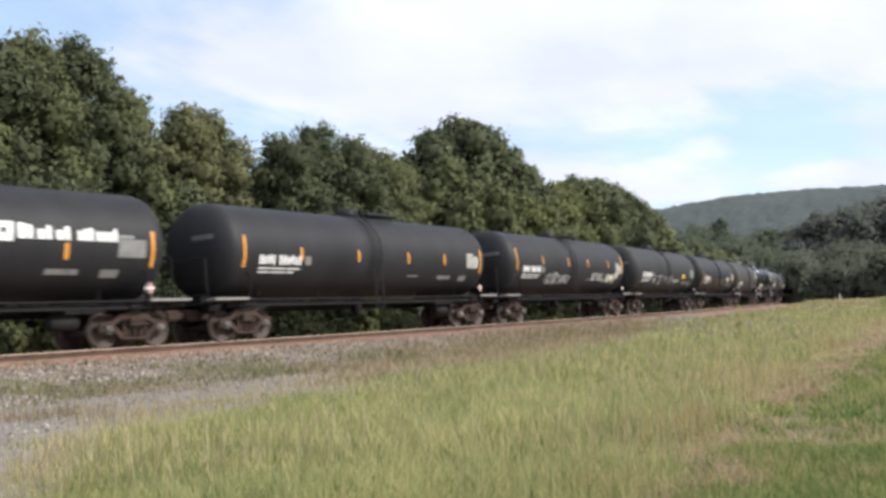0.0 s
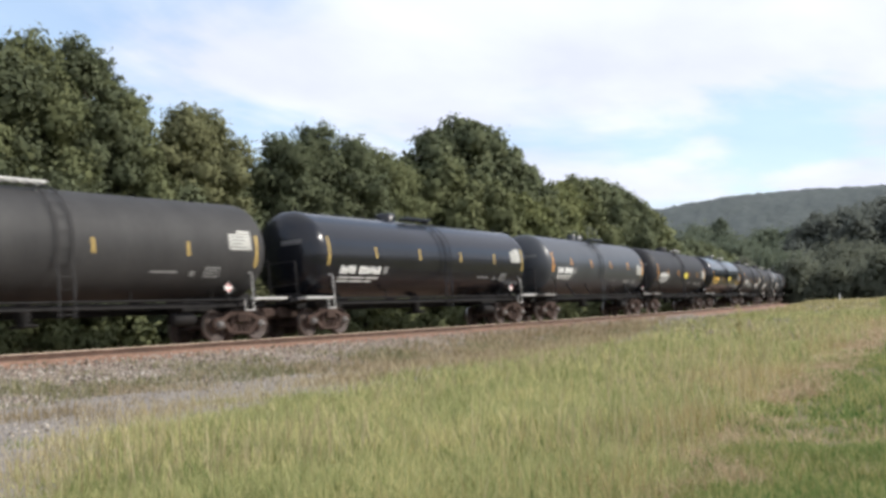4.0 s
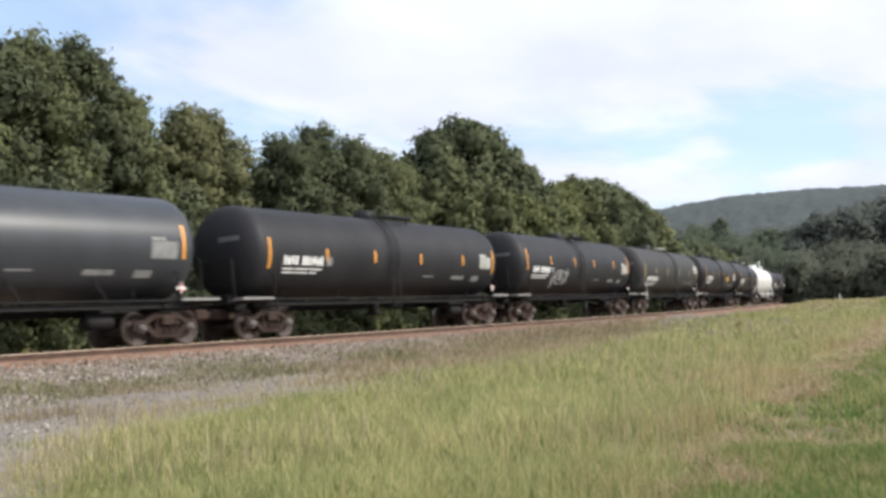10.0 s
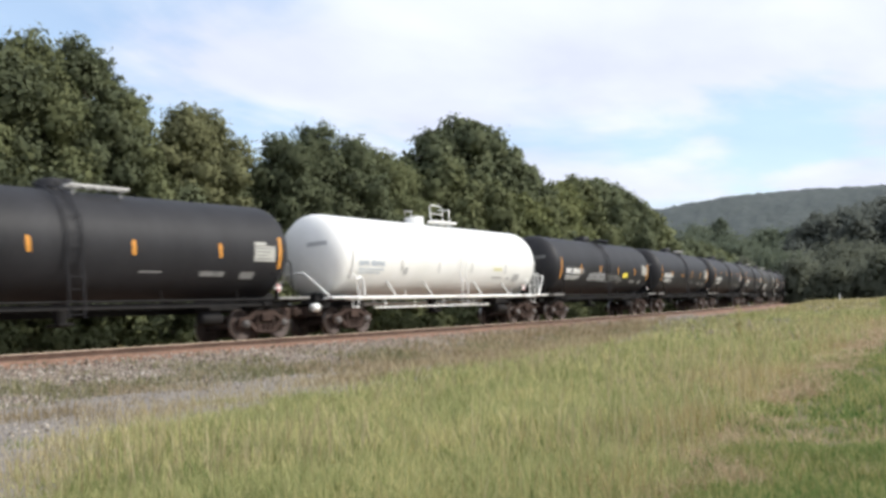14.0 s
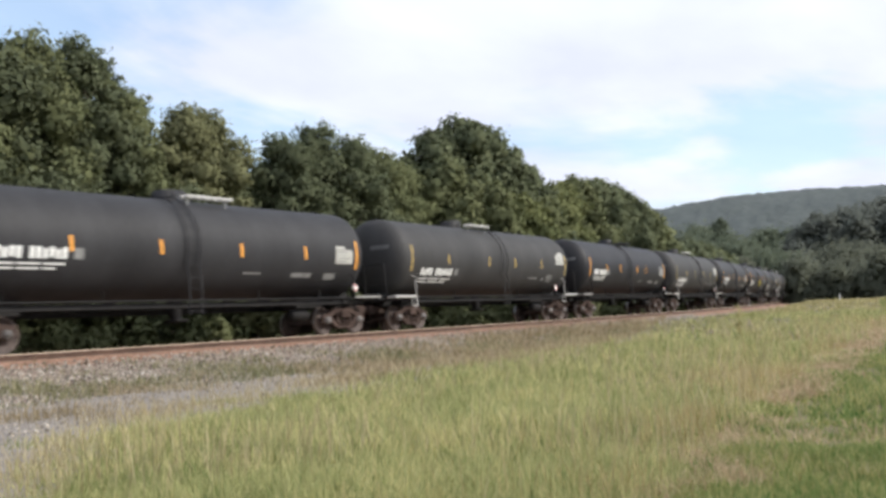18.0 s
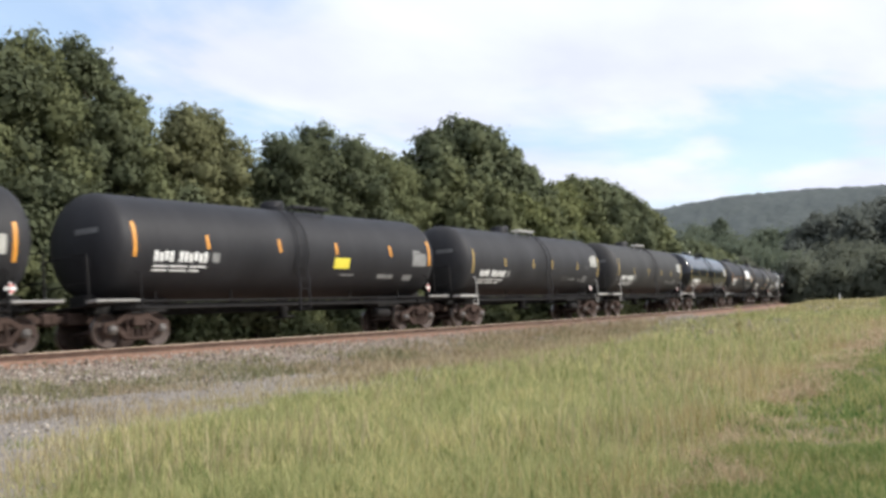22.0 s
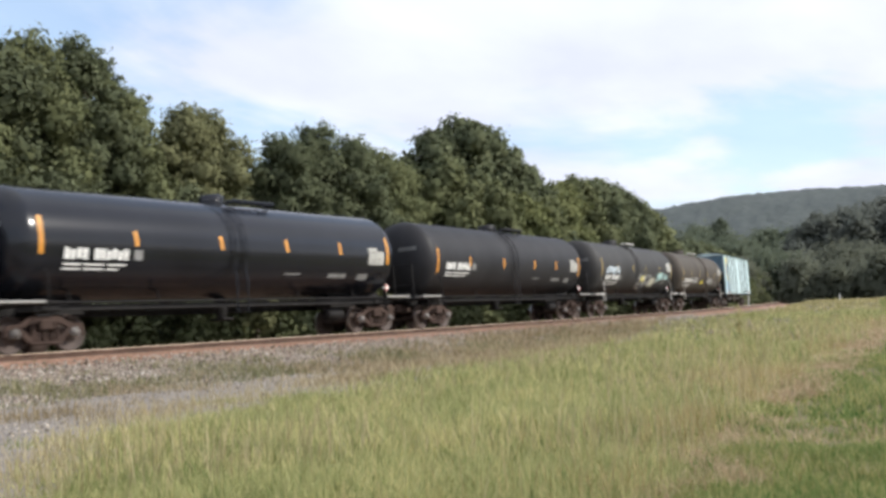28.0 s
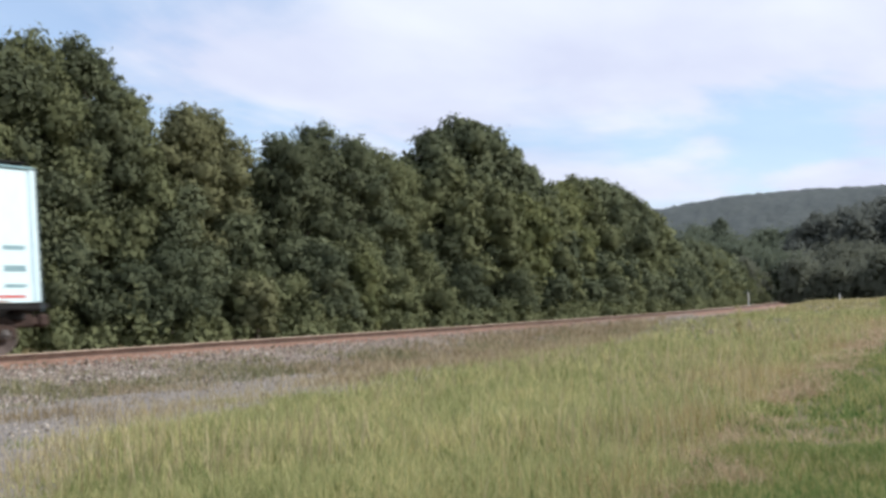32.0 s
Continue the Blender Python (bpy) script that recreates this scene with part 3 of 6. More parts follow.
    raw_mesh("seed_stalks", np.concatenate(cos), np.concatenate(tris), "stalk", "thin dry seed stalks standing over the grass", "grass")
    cos, tris, off = [], [], 0
    for n, r0, r1, h, w, per, wide in ((76000, 5.2, 13, 0.12, 0.012, 40, 0.16), (72000, 13, 32, 0.13, 0.024, 24, 0.28), (30000, 32, 90, 0.13, 0.07, 8, 0.4), (22000, 90, 190, 0.25, 0.16, 5, 0.8)):
        x, y, away, tall = tufted(rng, n, r0, r1, -4, 40, per, wide)
        keep = (y < mown_edge(x) + 0.25) & (lateral(x, y) < -4) & (patch_noise(x, y, 1.1, 2.5) + rng.normal(0, 0.5, n) > -1.25)
        x, y, away, tall = x[keep], y[keep], away[keep], tall[keep]
        hh = h * (1.0 + 0.35 * patch_noise(x, y, 0.9, 5.0)) * tall * rng.uniform(0.5, 1.4, len(x))
        co, t = blades(rng, x, y, np.clip(hh, 0.04, 0.6), w * rng.uniform(0.6, 1.3, len(x)), 1.1, away)
        cos.append(co)
        tris.append(t + off)
        off += len(co)
    raw_mesh("short_grass", np.concatenate(cos), np.concatenate(tris), "lawn", "short green mown grass with dry tufts", "grass")
    # brownish low growth between the ballast and the tall grass
    n = 95000
    x = 9 + 80 * rng.random(n) ** 1.4
    y = grass_edge(x) + rng.random(n) * 14 - 0.8
    lat = lateral(x, y)
    keep = (lat < -4.4 + 2.6 * smooth(22, 40, x) + rng.normal(0, 0.4, n)) & (patch_noise(x, y, 0.8, 12.0) + rng.normal(0, 0.5, n) + 2.0 * smooth(14, 26, x) > 1.0)
    x, y, lat = x[keep], y[keep], lat[keep]
    co, t = blades(rng, x, y, rng.uniform(0.08, 0.30, len(x)), (0.006 + 0.0009 * x) * rng.uniform(0.6, 1.4, len(x)), 1.0)
    zz = np.where(lat > -6.2, np.interp(-lat, SHOULDER_LAT, SHOULDER_Z) - ground_height(x, y), 0.06)
    co[:, 2] += np.repeat(np.clip(zz, 0.0, 0.3), 5)
    raw_mesh("dry_weeds", co, t, "dry_weed", "brownish dry weeds between ballast and grass", "weeds")
    # dry cut grass along the mown edge, and reddish tufts behind it
    cos, tris, off = [], [], 0
    for n, x0, x1, w in ((6000, 6, 14, 0.012), (8500, 14, 28, 0.019), (6500, 28, 70, 0.045)):
        x = rng.uniform(x0, x1, n)
        y = mown_edge(x) + 0.30 * patch_noise(x, x, 0.7, 3.0) + rng.normal(-0.10, 0.16 + 0.006 * x, n)
        keep = patch_noise(x, y, 0.62, 8.0) + rng.normal(0, 0.5, n) > 0.0
        x, y = x[keep], y[keep]
        co, t = blades(rng, x, y, rng.uniform(0.06, 0.20, len(x)) * (1 + 0.01 * x), w * rng.uniform(0.6, 1.3, len(x)), 1.6)
        cos.append(co)
        tris.append(t + off)
        off += len(co)
    for n, r0, r1, w in ((7000, 5.5, 14, 0.011), (7000, 14, 34, 0.02), (4000, 34, 80, 0.05)):
        x, y, away, tall = tufted(rng, n, r0, r1, -2, 36, 26, 0.12 + 0.004 * r1)
        keep = (y < mown_edge(x)) & (patch_noise(x, y, 0.75, 11.0) + rng.normal(0, 0.3, n) > 0.35)
        x, y, away, tall = x[keep], y[keep], away[keep], tall[keep]
        co, t = blades(rng, x, y, rng.uniform(0.07, 0.22, len(x)) * tall, w * rng.uniform(0.6, 1.3, len(x)), 1.3, away)
        cos.append(co)
        tris.append(t + off)
        off += len(co)
    raw_mesh("cut_grass", np.concatenate(cos), np.concatenate(tris), "thatch", "dry cut grass lying along the mown edge", "grass")
    cos, tris, off = [], [], 0
    for n, x0, x1, w in ((1800, 6, 14, 0.010), (2400, 14, 30, 0.014), (1800, 30, 70, 0.028)):
        x = rng.uniform(x0, x1, n)
        y = mown_edge(x) + (0.4 + 0.05 * x) * rng.gamma(1.6, 0.55, n)
        keep = (patch_noise(x, y, 0.55, 6.0) + rng.normal(0, 0.35, n) > 0.15) & (lateral(x, y) < -4)
        x, y = x[keep], y[keep]
        co, t = blades(rng, x, y, rng.uniform(0.30, 0.62, len(x)), w * rng.uniform(0.6, 1.3, len(x)), 0.5)
        cos.append(co)
        tris.append(t + off)
        off += len(co)
    raw_mesh("dry_grass", np.concatenate(cos), np.concatenate(tris), "rusty_grass", "reddish dry grass tufts in the field", "grass")
    n = 40000
    s = 5 + 100 * rng.random(n) ** 1.5
    lat = np.where(rng.random(n) < 0.6, -4.6 + rng.normal(0, 0.6, n), -3.3 + rng.normal(0, 0.6, n))
    x, y, _ = line(s, lat)
    keep = (patch_noise(x, y, 0.9, 7.0) + rng.normal(0, 0.35, n) > 0.05) & (lat < -1.8)
    x, y, lat = x[keep], y[keep], lat[keep]
    n = 26000
    s = 5 + 60 * rng.random(n) ** 1.3
    la = -4.2 - 2.0 * rng.random(n) ** 1.1
    xx, yy, _ = line(s, la)
    keep = patch_noise(xx, yy, 1.1, 2.0) + rng.normal(0, 0.5, n) + 0.15 * (4.4 + la) > 0.1
    x, y, lat = np.append(x, xx[keep]), np.append(y, yy[keep]), np.append(lat, la[keep])
    co, t = blades(rng, x, y, rng.uniform(0.05, 0.24, len(x)), rng.uniform(0.010, 0.026, len(x)), 0.8)
    zz = np.interp(-lat, [0, 1.75] + SHOULDER_LAT, [-0.185, -0.215] + SHOULDER_Z) - ground_height(x, y)
    co[:, 2] += np.repeat(zz, 5)
    raw_mesh("weeds", co, t, "weed", "thin low weeds along the foot of the ballast", "weeds")


# ---------------------------------------------------------------- trees
def leaf_cloud(rng, lobes, count, size, tuft=0.34, clumps=44, loose=0.30, even=0.0):
    """Leaves gathered in sprays that point outwards and up from the shells of rounded lobes (x, y, z, rx, ry, rz); also
    the way each one is shaded.
    even: how far the shading turns to the sky, which flattens far woods as haze would."""
    L = np.array(lobes, dtype=float)
    area = (L[:, 3] * L[:, 4] + L[:, 3] * L[:, 5] + L[:, 4] * L[:, 5])
    n = len(L) * clumps
    lobe = rng.choice(len(L), n, p=area / area.sum())
    D = rng.normal(size=(n, 3))
    D /= np.linalg.norm(D, axis=1)[:, None]
    D[:, 2] = np.where(D[:, 2] < -0.45, -D[:, 2], D[:, 2])
    reach = rng.uniform(0.70, 1.02, n)
    long = np.minimum(tuft * L[lobe, 3:].mean(1), 5.0 * size) * rng.uniform(0.55, 1.5, n)
    axis = D + np.array((0, 0, 0.40)) + rng.normal(size=(n, 3)) * 0.40
    axis /= np.linalg.norm(axis, axis=1)[:, None]
    c = rng.integers(0, n, count)
    k = lobe[c]
    out, ln = D[c], long[c][:, None]
    along = rng.uniform(-0.7, 1.0, (count, 1))
    side = rng.normal(size=(count, 3)) * np.array((1.0, 1.0, 0.75)) * 0.42 * (1 - 0.55 * np.clip(along, 0, 1))
    p = L[k, :3] + out * L[k, 3:] * reach[c][:, None] + (axis[c] * along + side) * ln
    q = rng.normal(size=(count, 3))
    q /= np.linalg.norm(q, axis=1)[:, None]
    fill = rng.random(count) < loose
    p = np.where(fill[:, None], L[k, :3] + q * L[k, 3:] * rng.uniform(0.50, 0.90, count)[:, None], p)
    face = np.where(fill[:, None], q, 0.70 * out + 0.55 * side + 0.25 * axis[c]) + np.array((0, 0, 0.15 + even))
    face /= np.linalg.norm(face, axis=1)[:, None]
    nrm = face + rng.normal(size=(count, 3)) * 0.45
    nrm /= np.linalg.norm(nrm, axis=1)[:, None]
    t = np.cross(nrm, rng.normal(size=(count, 3)))
    t /= np.linalg.norm(t, axis=1)[:, None] + 1e-9
    b = np.cross(nrm, t)
    sz = (size * rng.uniform(0.55, 1.35, count) * np.where(fill, 1.5, 1.0))[:, None]
    co = np.empty((count, 3, 3))
    co[:, 0] = p - t * sz * 0.62 + b * sz * rng.uniform(-0.3, 0.3, (count, 1))
    co[:, 1] = p + t * sz * 0.42 - b * sz * 0.52
    co[:, 2] = p + t * sz * 0.50 + b * sz * 0.52
    turned = 0.86 * face + 0.14 * nrm
    turned /= np.linalg.norm(turned, axis=1)[:, None]
    return co.reshape(-1, 3), np.arange(count * 3).reshape(-1, 3), np.repeat(turned, 3, axis=0)


def crown_lobes(rnd, height, radius, bottom, n):
    """Uneven lobes that fill a crown of that height and radius."""
    out = [(0, 0, (bottom + height) / 2, radius * 0.52, radius * 0.52, (height - bottom) * 0.44)]
    for i in range(n):
        u = (i + 0.5) / n
        z = bottom + (height - bottom) * (0.10 + 0.80 * u)
        girth = math.sin(math.pi * (0.22 + 0.66 * u)) ** 0.8
        a = i * 2.399 + rnd.uniform(-0.5, 0.5)
        d = radius * girth * rnd.uniform(0.40, 0.84)
        r = radius * rnd.uniform(0.24, 0.44)
        out.append((d * math.cos(a), d * math.sin(a), z, r, r, r * rnd.uniform(0.7, 1.0)))
    r = radius * 0.40
    out.append((rnd.uniform(-0.3, 0.3), rnd.uniform(-0.3, 0.3), height - r * 0.85, r, r, r * 0.85))
    return out


def trunk_mesh(rnd, height, lobes, girth):
    b = Build()
    pts = [(rnd.uniform(-0.1, 0.1) * i, rnd.uniform(-0.1, 0.1) * i, height * 0.8 * i / 6) for i in range(7)]
    n = 9
    vs = []
    for i, (x, y, z) in enumerate(pts):
        r = girth * (1.25 if i == 0 else 1.0) * (1 - 0.80 * i / 6)
        vs += [(x + r * math.cos(2 * math.pi * k / n), y + r * math.sin(2 * math.pi * k / n), z - (0.5 if i == 0 else 0)) for k in range(n)]
    b.add(vs, [[i * n + k, i * n + (k + 1) % n, (i + 1) * n + (k + 1) % n, (i + 1) * n + k] for i in range(6) for k in range(n)], True)
    for lx, ly, lz, r, _, rz in lobes[1:]:
        z0 = max(0.8, lz - 0.9 * r - 0.25 * math.hypot(lx, ly))
        t = min(z0 / (height * 0.8), 0.95) * 6
        i = int(t)
        x0, y0 = pts[i][0], pts[i][1]
        b.rod([(x0, y0, z0), ((x0 + lx) / 2, (y0 + ly) / 2, (z0 + lz) / 2 - 0.1), (lx, ly, lz + 0.3 * rz)], girth * 0.22, 5)
    return b.mesh("trunk", "bark")


def tree(seed, s, lat, height, radius, mat, label, count=6000, size=0.30, bottom=0.10, lobes=16, name="tree", category="tree", group="trees along the railway"):
    rnd = random.Random(seed)
    x, y, h = line(s, lat)
    base = float(ground_height(x, y))
    H = (height - base) * 0.965
    lb = crown_lobes(rnd, H, radius, H * bottom, lobes)
    ob = thing(name, label, category, group, m=pose(x, y, base, rz=math.degrees(h)))
    part("trunk", trunk_mesh(rnd, H, lb, 0.05 + 0.022 * H), ob)
    co, t, face = leaf_cloud(np.random.default_rng(seed), lb, count, size)
    part("crown", raw_mesh("crown", co, t, mat, "", None, facing=face), ob)
    return ob


# each stand: s, lat, top, radius, leaves
GROVE = (
    (12.5, 11.0, 11.0, 4.6, "leaf_green"), (18.4, 9.5, 11.4, 3.8, "leaf_dark"), (21.6, 9.5, 11.9, 3.0, "leaf_green"), (24.5, 9.5, 12.3, 2.4, "leaf_dark"), (26.1, 9.3, 10.8, 2.2, "leaf_green"),
    (27.8, 11.5, 9.4, 2.4, "leaf_green"), (29.9, 9.6, 10.3, 2.3, "leaf_olive"), (32.1, 10.0, 10.4, 2.2, "leaf_olive"), (34.0, 11.0, 9.2, 2.3, "leaf_grey"),
)
MAPLES = (
    (36.9, 9.5, 9.9, 2.3, "leaf_dark"), (39.6, 9.5, 10.9, 2.8, "leaf_dark"), (42.6, 9.2, 10.5, 2.7, "leaf_dark"), (45.6, 9.2, 10.1, 2.5, "leaf_green"), (48.6, 9.6, 9.7, 2.4, "leaf_green"),
    (54.0, 10.2, 12.6, 2.8, "leaf_dark"), (57.2, 10.0, 14.0, 3.6, "leaf_dark"), (60.8, 9.6, 13.8, 2.9, "leaf_dark"), (64.0, 9.5, 12.6, 2.8, "leaf_dark"), (67.6, 9.5, 11.4, 2.8, "leaf_dark"),
    (51.5, 8.0, 10.2, 2.6, "leaf_green"), (55.5, 7.5, 9.2, 2.6, "leaf_green"), (60.0, 7.2, 8.4, 2.6, "leaf_bright"), (66.0, 8.0, 9.0, 2.6, "leaf_green"),
)
ROW = (
    (71.5, 8.5, 10.4, 3.0, "leaf_bright"), (76.0, 10.0, 11.2, 3.2, "leaf_bright"), (80.8, 10.0, 12.0, 3.6, "leaf_green"),
    (86.2, 9.8, 12.6, 3.6, "leaf_dark"), (92.0, 9.8, 12.6, 3.6, "leaf_dark"), (98.5, 10.0, 12.0, 3.8, "leaf_dark"), (105.0, 9.5, 11.6, 3.4, "leaf_green"),
    (111.5, 9.0, 9.8, 2.8, "leaf_green"), (118.5, 8.5, 8.0, 3.0, "leaf_grey"),
)
SAPLINGS = ((37.5, 5.1, 3.6, 1.0, "leaf_bright"), (36.0, 5.6, 2.6, 1.2, "leaf_grey"), (34.4, 5.8, 3.4, 1.6, "leaf_grey"), (60.1, 6.3, 5.2, 1.8, "leaf_bright"), (106.0, 6.2, 3.6, 2.2, "leaf_bright"), (29.8, 5.4, 2.2, 1.3, "leaf_olive"))


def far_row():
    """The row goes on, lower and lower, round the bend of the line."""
    # the farthest trees take leaf colours with haze already mixed in
    leaves = ("leaf_grey", "leaf_green", "leaf_grey", "leaf_green", "leaf_grey", "leaf_far_haze", "leaf_far_haze", "leaf_brown_haze", "leaf_far_haze")
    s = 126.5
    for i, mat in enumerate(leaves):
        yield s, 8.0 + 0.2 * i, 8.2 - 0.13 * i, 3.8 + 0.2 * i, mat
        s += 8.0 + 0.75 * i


LEAF_WORDS = {"leaf_green": "green", "leaf_dark": "dark green", "leaf_shade": "shade-darkened green", "leaf_olive": "olive, thinning", "leaf_grey": "grey-green", "leaf_bright": "yellow-green",
              "leaf_far_haze": "haze-dulled green", "leaf_mist": "hazy green", "leaf_brown_haze": "brownish", "leaf_haze": "dark hazy"}


def build_trees():
    for i, (s, lat, top, r, mat) in enumerate((*GROVE, *MAPLES, *ROW, *far_row())):
        tall = "tall" if top > 11 else "medium-sized"
        tree(100 + i, s, lat, top, r, mat, f"{tall} broadleaf tree with {LEAF_WORDS[mat]} leaves behind the track",
             count=int((3000 if s < 50 else 1350 if s < 100 else 520) * r ** 1.3 * top ** 0.45), size=0.135 if s < 50 else 0.25 if s < 100 else 0.44, lobes=22)
    for i, (s, lat, top, r, mat) in enumerate(SAPLINGS):
        tree(200 + i, s, lat, top, r, mat, f"{LEAF_WORDS[mat]} leafy shrub in front of the wood", count=5200 if s < 50 else 2600, size=0.125 if s < 50 else 0.26, bottom=-0.05, lobes=10,
             name="shrub", category="shrub", group="shrubs along the railway")
    rnd = random.Random(77)
    back = 0
    s = 8.0
    while s < 230:
        mat = rnd.choice(("leaf_dark", "leaf_green", "leaf_dark"))
        top = np.interp(s, [8, 20, 27, 31, 36, 44, 49, 56, 64, 80, 106, 120, 230], [11.0, 10.8, 8.8, 9.0, 8.6, 9.8, 9.2, 11.0, 10.6, 11.4, 10.9, 8.2, 6.8])
        tree(300 + back, s, 15.5 + rnd.uniform(-1.5, 1.5), top * rnd.uniform(0.94, 1.03), 3.4 + 0.008 * s, mat,
             f"{LEAF_WORDS[mat]} broadleaf tree in the wood's second row", count=2600, size=0.46, lobes=11, bottom=0.02)
        s += 5.0 + 0.03 * s
        back += 1
    s, i = 9.0, 0
    while s < 175:
        # leaf_shade carries the shade of the wood's edge in its colour
        mat = rnd.choice(("leaf_shade", "leaf_dark", "leaf_shade", "leaf_green", "leaf_green", "leaf_dark", "leaf_shade"))
        top = rnd.uniform(1.7, 3.9)
        tree(500 + i, s, 5.0 + 0.45 * top + rnd.uniform(-0.5, 0.5), top + 0.012 * s, rnd.uniform(1.3, 1.9) + 0.006 * s, mat,
             f"{LEAF_WORDS[mat]} leafy bush at the edge of the wood", count=5600 if s < 60 else 2400, size=0.135 if s < 60 else 0.28, bottom=-0.05, lobes=9,
             name="bush", category="bush", group="bushes along the railway")
        s += rnd.uniform(1.6, 2.4) + 0.012 * s
        i += 1
    s = 10.0
    while s < 200:
        # leaf_shade here too: shade under the tall trees, put into the leaf colour
        mat = rnd.choice(("leaf_shade", "leaf_dark", "leaf_shade", "leaf_green", "leaf_dark"))
        top = rnd.uniform(4.2, 6.6)
        tree(700 + i, s, 7.6 + rnd.uniform(-0.6, 0.8), top, rnd.uniform(1.8, 2.6) + 0.005 * s, mat,
             f"young tree with {LEAF_WORDS[mat]} leaves under the tall trees", count=8000 if s < 60 else 3200, size=0.155 if s < 60 else 0.33, bottom=0.0, lobes=11,
             name="young_tree", category="tree", group="young trees along the railway")
        s += rnd.uniform(2.6, 3.8) + 0.02 * s
        i += 1


def build_undergrowth():
    """Low leafy growth that fills the foot of the wood."""
    rnd = random.Random(55)
    lobes = []
    s = 6.0
    while s < 190:
        for _ in range(3):
            lat = rnd.uniform(3.6, 6.4)
            x, y, _h = line(s + rnd.uniform(-0.5, 0.5), lat)
            r = rnd.uniform(0.35, 0.75) + 0.002 * s
            lobes.append((x, y, float(ground_height(x, y)) + r * rnd.uniform(0.1, 0.7), r, r, r * rnd.uniform(0.8, 1.5)))
        s += 0.75 + 0.008 * s
    co, t, face = leaf_cloud(np.random.default_rng(56), lobes, 90000, 0.16, clumps=12)
    raw_mesh("undergrowth", co, t, "leaf_green", "low leafy undergrowth along the foot of the wood", "undergrowth", facing=face)


def polar(az, r):
    return r * math.cos(radians(az)), r * math.sin(radians(az))


def woods(name, label, mat, items, per, size, seed):
    """Far trees as one mass: items of (azimuth, distance, base z, top z, radius)."""
    rnd = random.Random(seed)
    rng = np.random.default_rng(seed)
    lobes = []
    for az, r, z0, z1, rad in items:
        x, y = polar(az, r)
        H = z1 - z0
        lobes.append((x, y, z0 + H * 0.48, rad * 0.85, rad * 0.85, H * 0.5))
        for _ in range(5):
            a, q = rnd.uniform(0, 6.28), rnd.uniform(0.3, 0.5) * rad
            lobes.append((x + 0.6 * rad * math.cos(a), y + 0.6 * rad * math.sin(a), z0 + H * rnd.uniform(0.25, 0.82), q, q, q))
    # even=1.0 flattens the shading in place of haze
    co, t, face = leaf_cloud(rng, lobes, per * len(items), size, loose=0.6, even=1.0)
    raw_mesh(name, co, t, mat, label, "trees", facing=face)


def build_far():
    rnd = random.Random(21)
    # thicket at the end of the field, on the near side of the line
    items = []
    for i in range(34):
        az = 16.9 - i * 0.40
        r = 168 + rnd.uniform(-5, 10)
        items.append((az, r, -3.0, rnd.uniform(5.4, 8.2) + (1.0 if i > 16 else 0), rnd.uniform(2.4, 3.4)))
    woods("thicket", "hazy brownish green thicket where the field ends", "leaf_brown_haze", items, 3200, 0.40, 31)
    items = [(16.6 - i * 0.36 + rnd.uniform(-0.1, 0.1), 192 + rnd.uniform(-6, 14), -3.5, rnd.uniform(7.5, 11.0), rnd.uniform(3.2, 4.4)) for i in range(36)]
    woods("thicket", "hazy brownish green trees behind the thicket", "leaf_brown_haze", items, 2200, 0.55, 32)
    # trees beyond the bend of the line
    items = []
    for i in range(40):
        az, r = 26.0 - i * 0.23 + rnd.uniform(-0.1, 0.1), 255 + rnd.uniform(-20, 30)
        el = np.interp(az, [16.8, 18, 19.9, 21.5, 23, 25], [2.5, 2.8, 3.3, 3.7, 4.1, 4.2]) * rnd.uniform(0.84, 1.02)
        items.append((az, r, -4.5, 0.7 + r * math.tan(radians(el)), rnd.uniform(4, 6)))
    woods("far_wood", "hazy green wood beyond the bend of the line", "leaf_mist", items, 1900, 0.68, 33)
    # taller wood on rising ground
    items = []
    for i in range(60):
        az = 17.2 - i * 0.28 + rnd.uniform(-0.2, 0.2)
        r = 300 + rnd.uniform(0, 90)
        el = np.interp(az, [0, 12.3, 14, 16.3, 17.5], [5.4, 5.2, 4.8, 4.3, 2.8]) * (0.88 + 0.12 * (r - 300) / 90)
        top = 0.7 + r * math.tan(radians(el))
        items.append((az, r, top - 15, top, rnd.uniform(4.5, 6.5)))
    woods("far_wood", "hazy dark tall wood on rising ground", "leaf_haze", items, 1500, 0.92, 34)
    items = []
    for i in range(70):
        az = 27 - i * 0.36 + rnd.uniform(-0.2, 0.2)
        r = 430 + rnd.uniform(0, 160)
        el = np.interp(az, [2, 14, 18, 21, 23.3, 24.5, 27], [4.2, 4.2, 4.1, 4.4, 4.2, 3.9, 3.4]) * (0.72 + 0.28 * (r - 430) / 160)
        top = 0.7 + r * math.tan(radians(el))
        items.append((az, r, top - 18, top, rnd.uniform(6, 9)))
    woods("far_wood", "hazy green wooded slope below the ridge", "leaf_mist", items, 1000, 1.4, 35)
    # the ridge, its blue-grey haze held in its colour
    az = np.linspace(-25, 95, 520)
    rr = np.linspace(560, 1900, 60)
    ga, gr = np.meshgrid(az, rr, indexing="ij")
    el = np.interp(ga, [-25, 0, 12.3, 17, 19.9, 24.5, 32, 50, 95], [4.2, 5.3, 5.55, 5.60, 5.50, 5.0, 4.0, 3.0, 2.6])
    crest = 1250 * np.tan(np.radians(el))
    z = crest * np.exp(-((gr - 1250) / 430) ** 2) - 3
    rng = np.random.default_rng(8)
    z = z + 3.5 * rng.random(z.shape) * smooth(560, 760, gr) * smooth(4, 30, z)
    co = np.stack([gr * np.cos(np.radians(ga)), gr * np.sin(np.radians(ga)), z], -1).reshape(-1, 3)
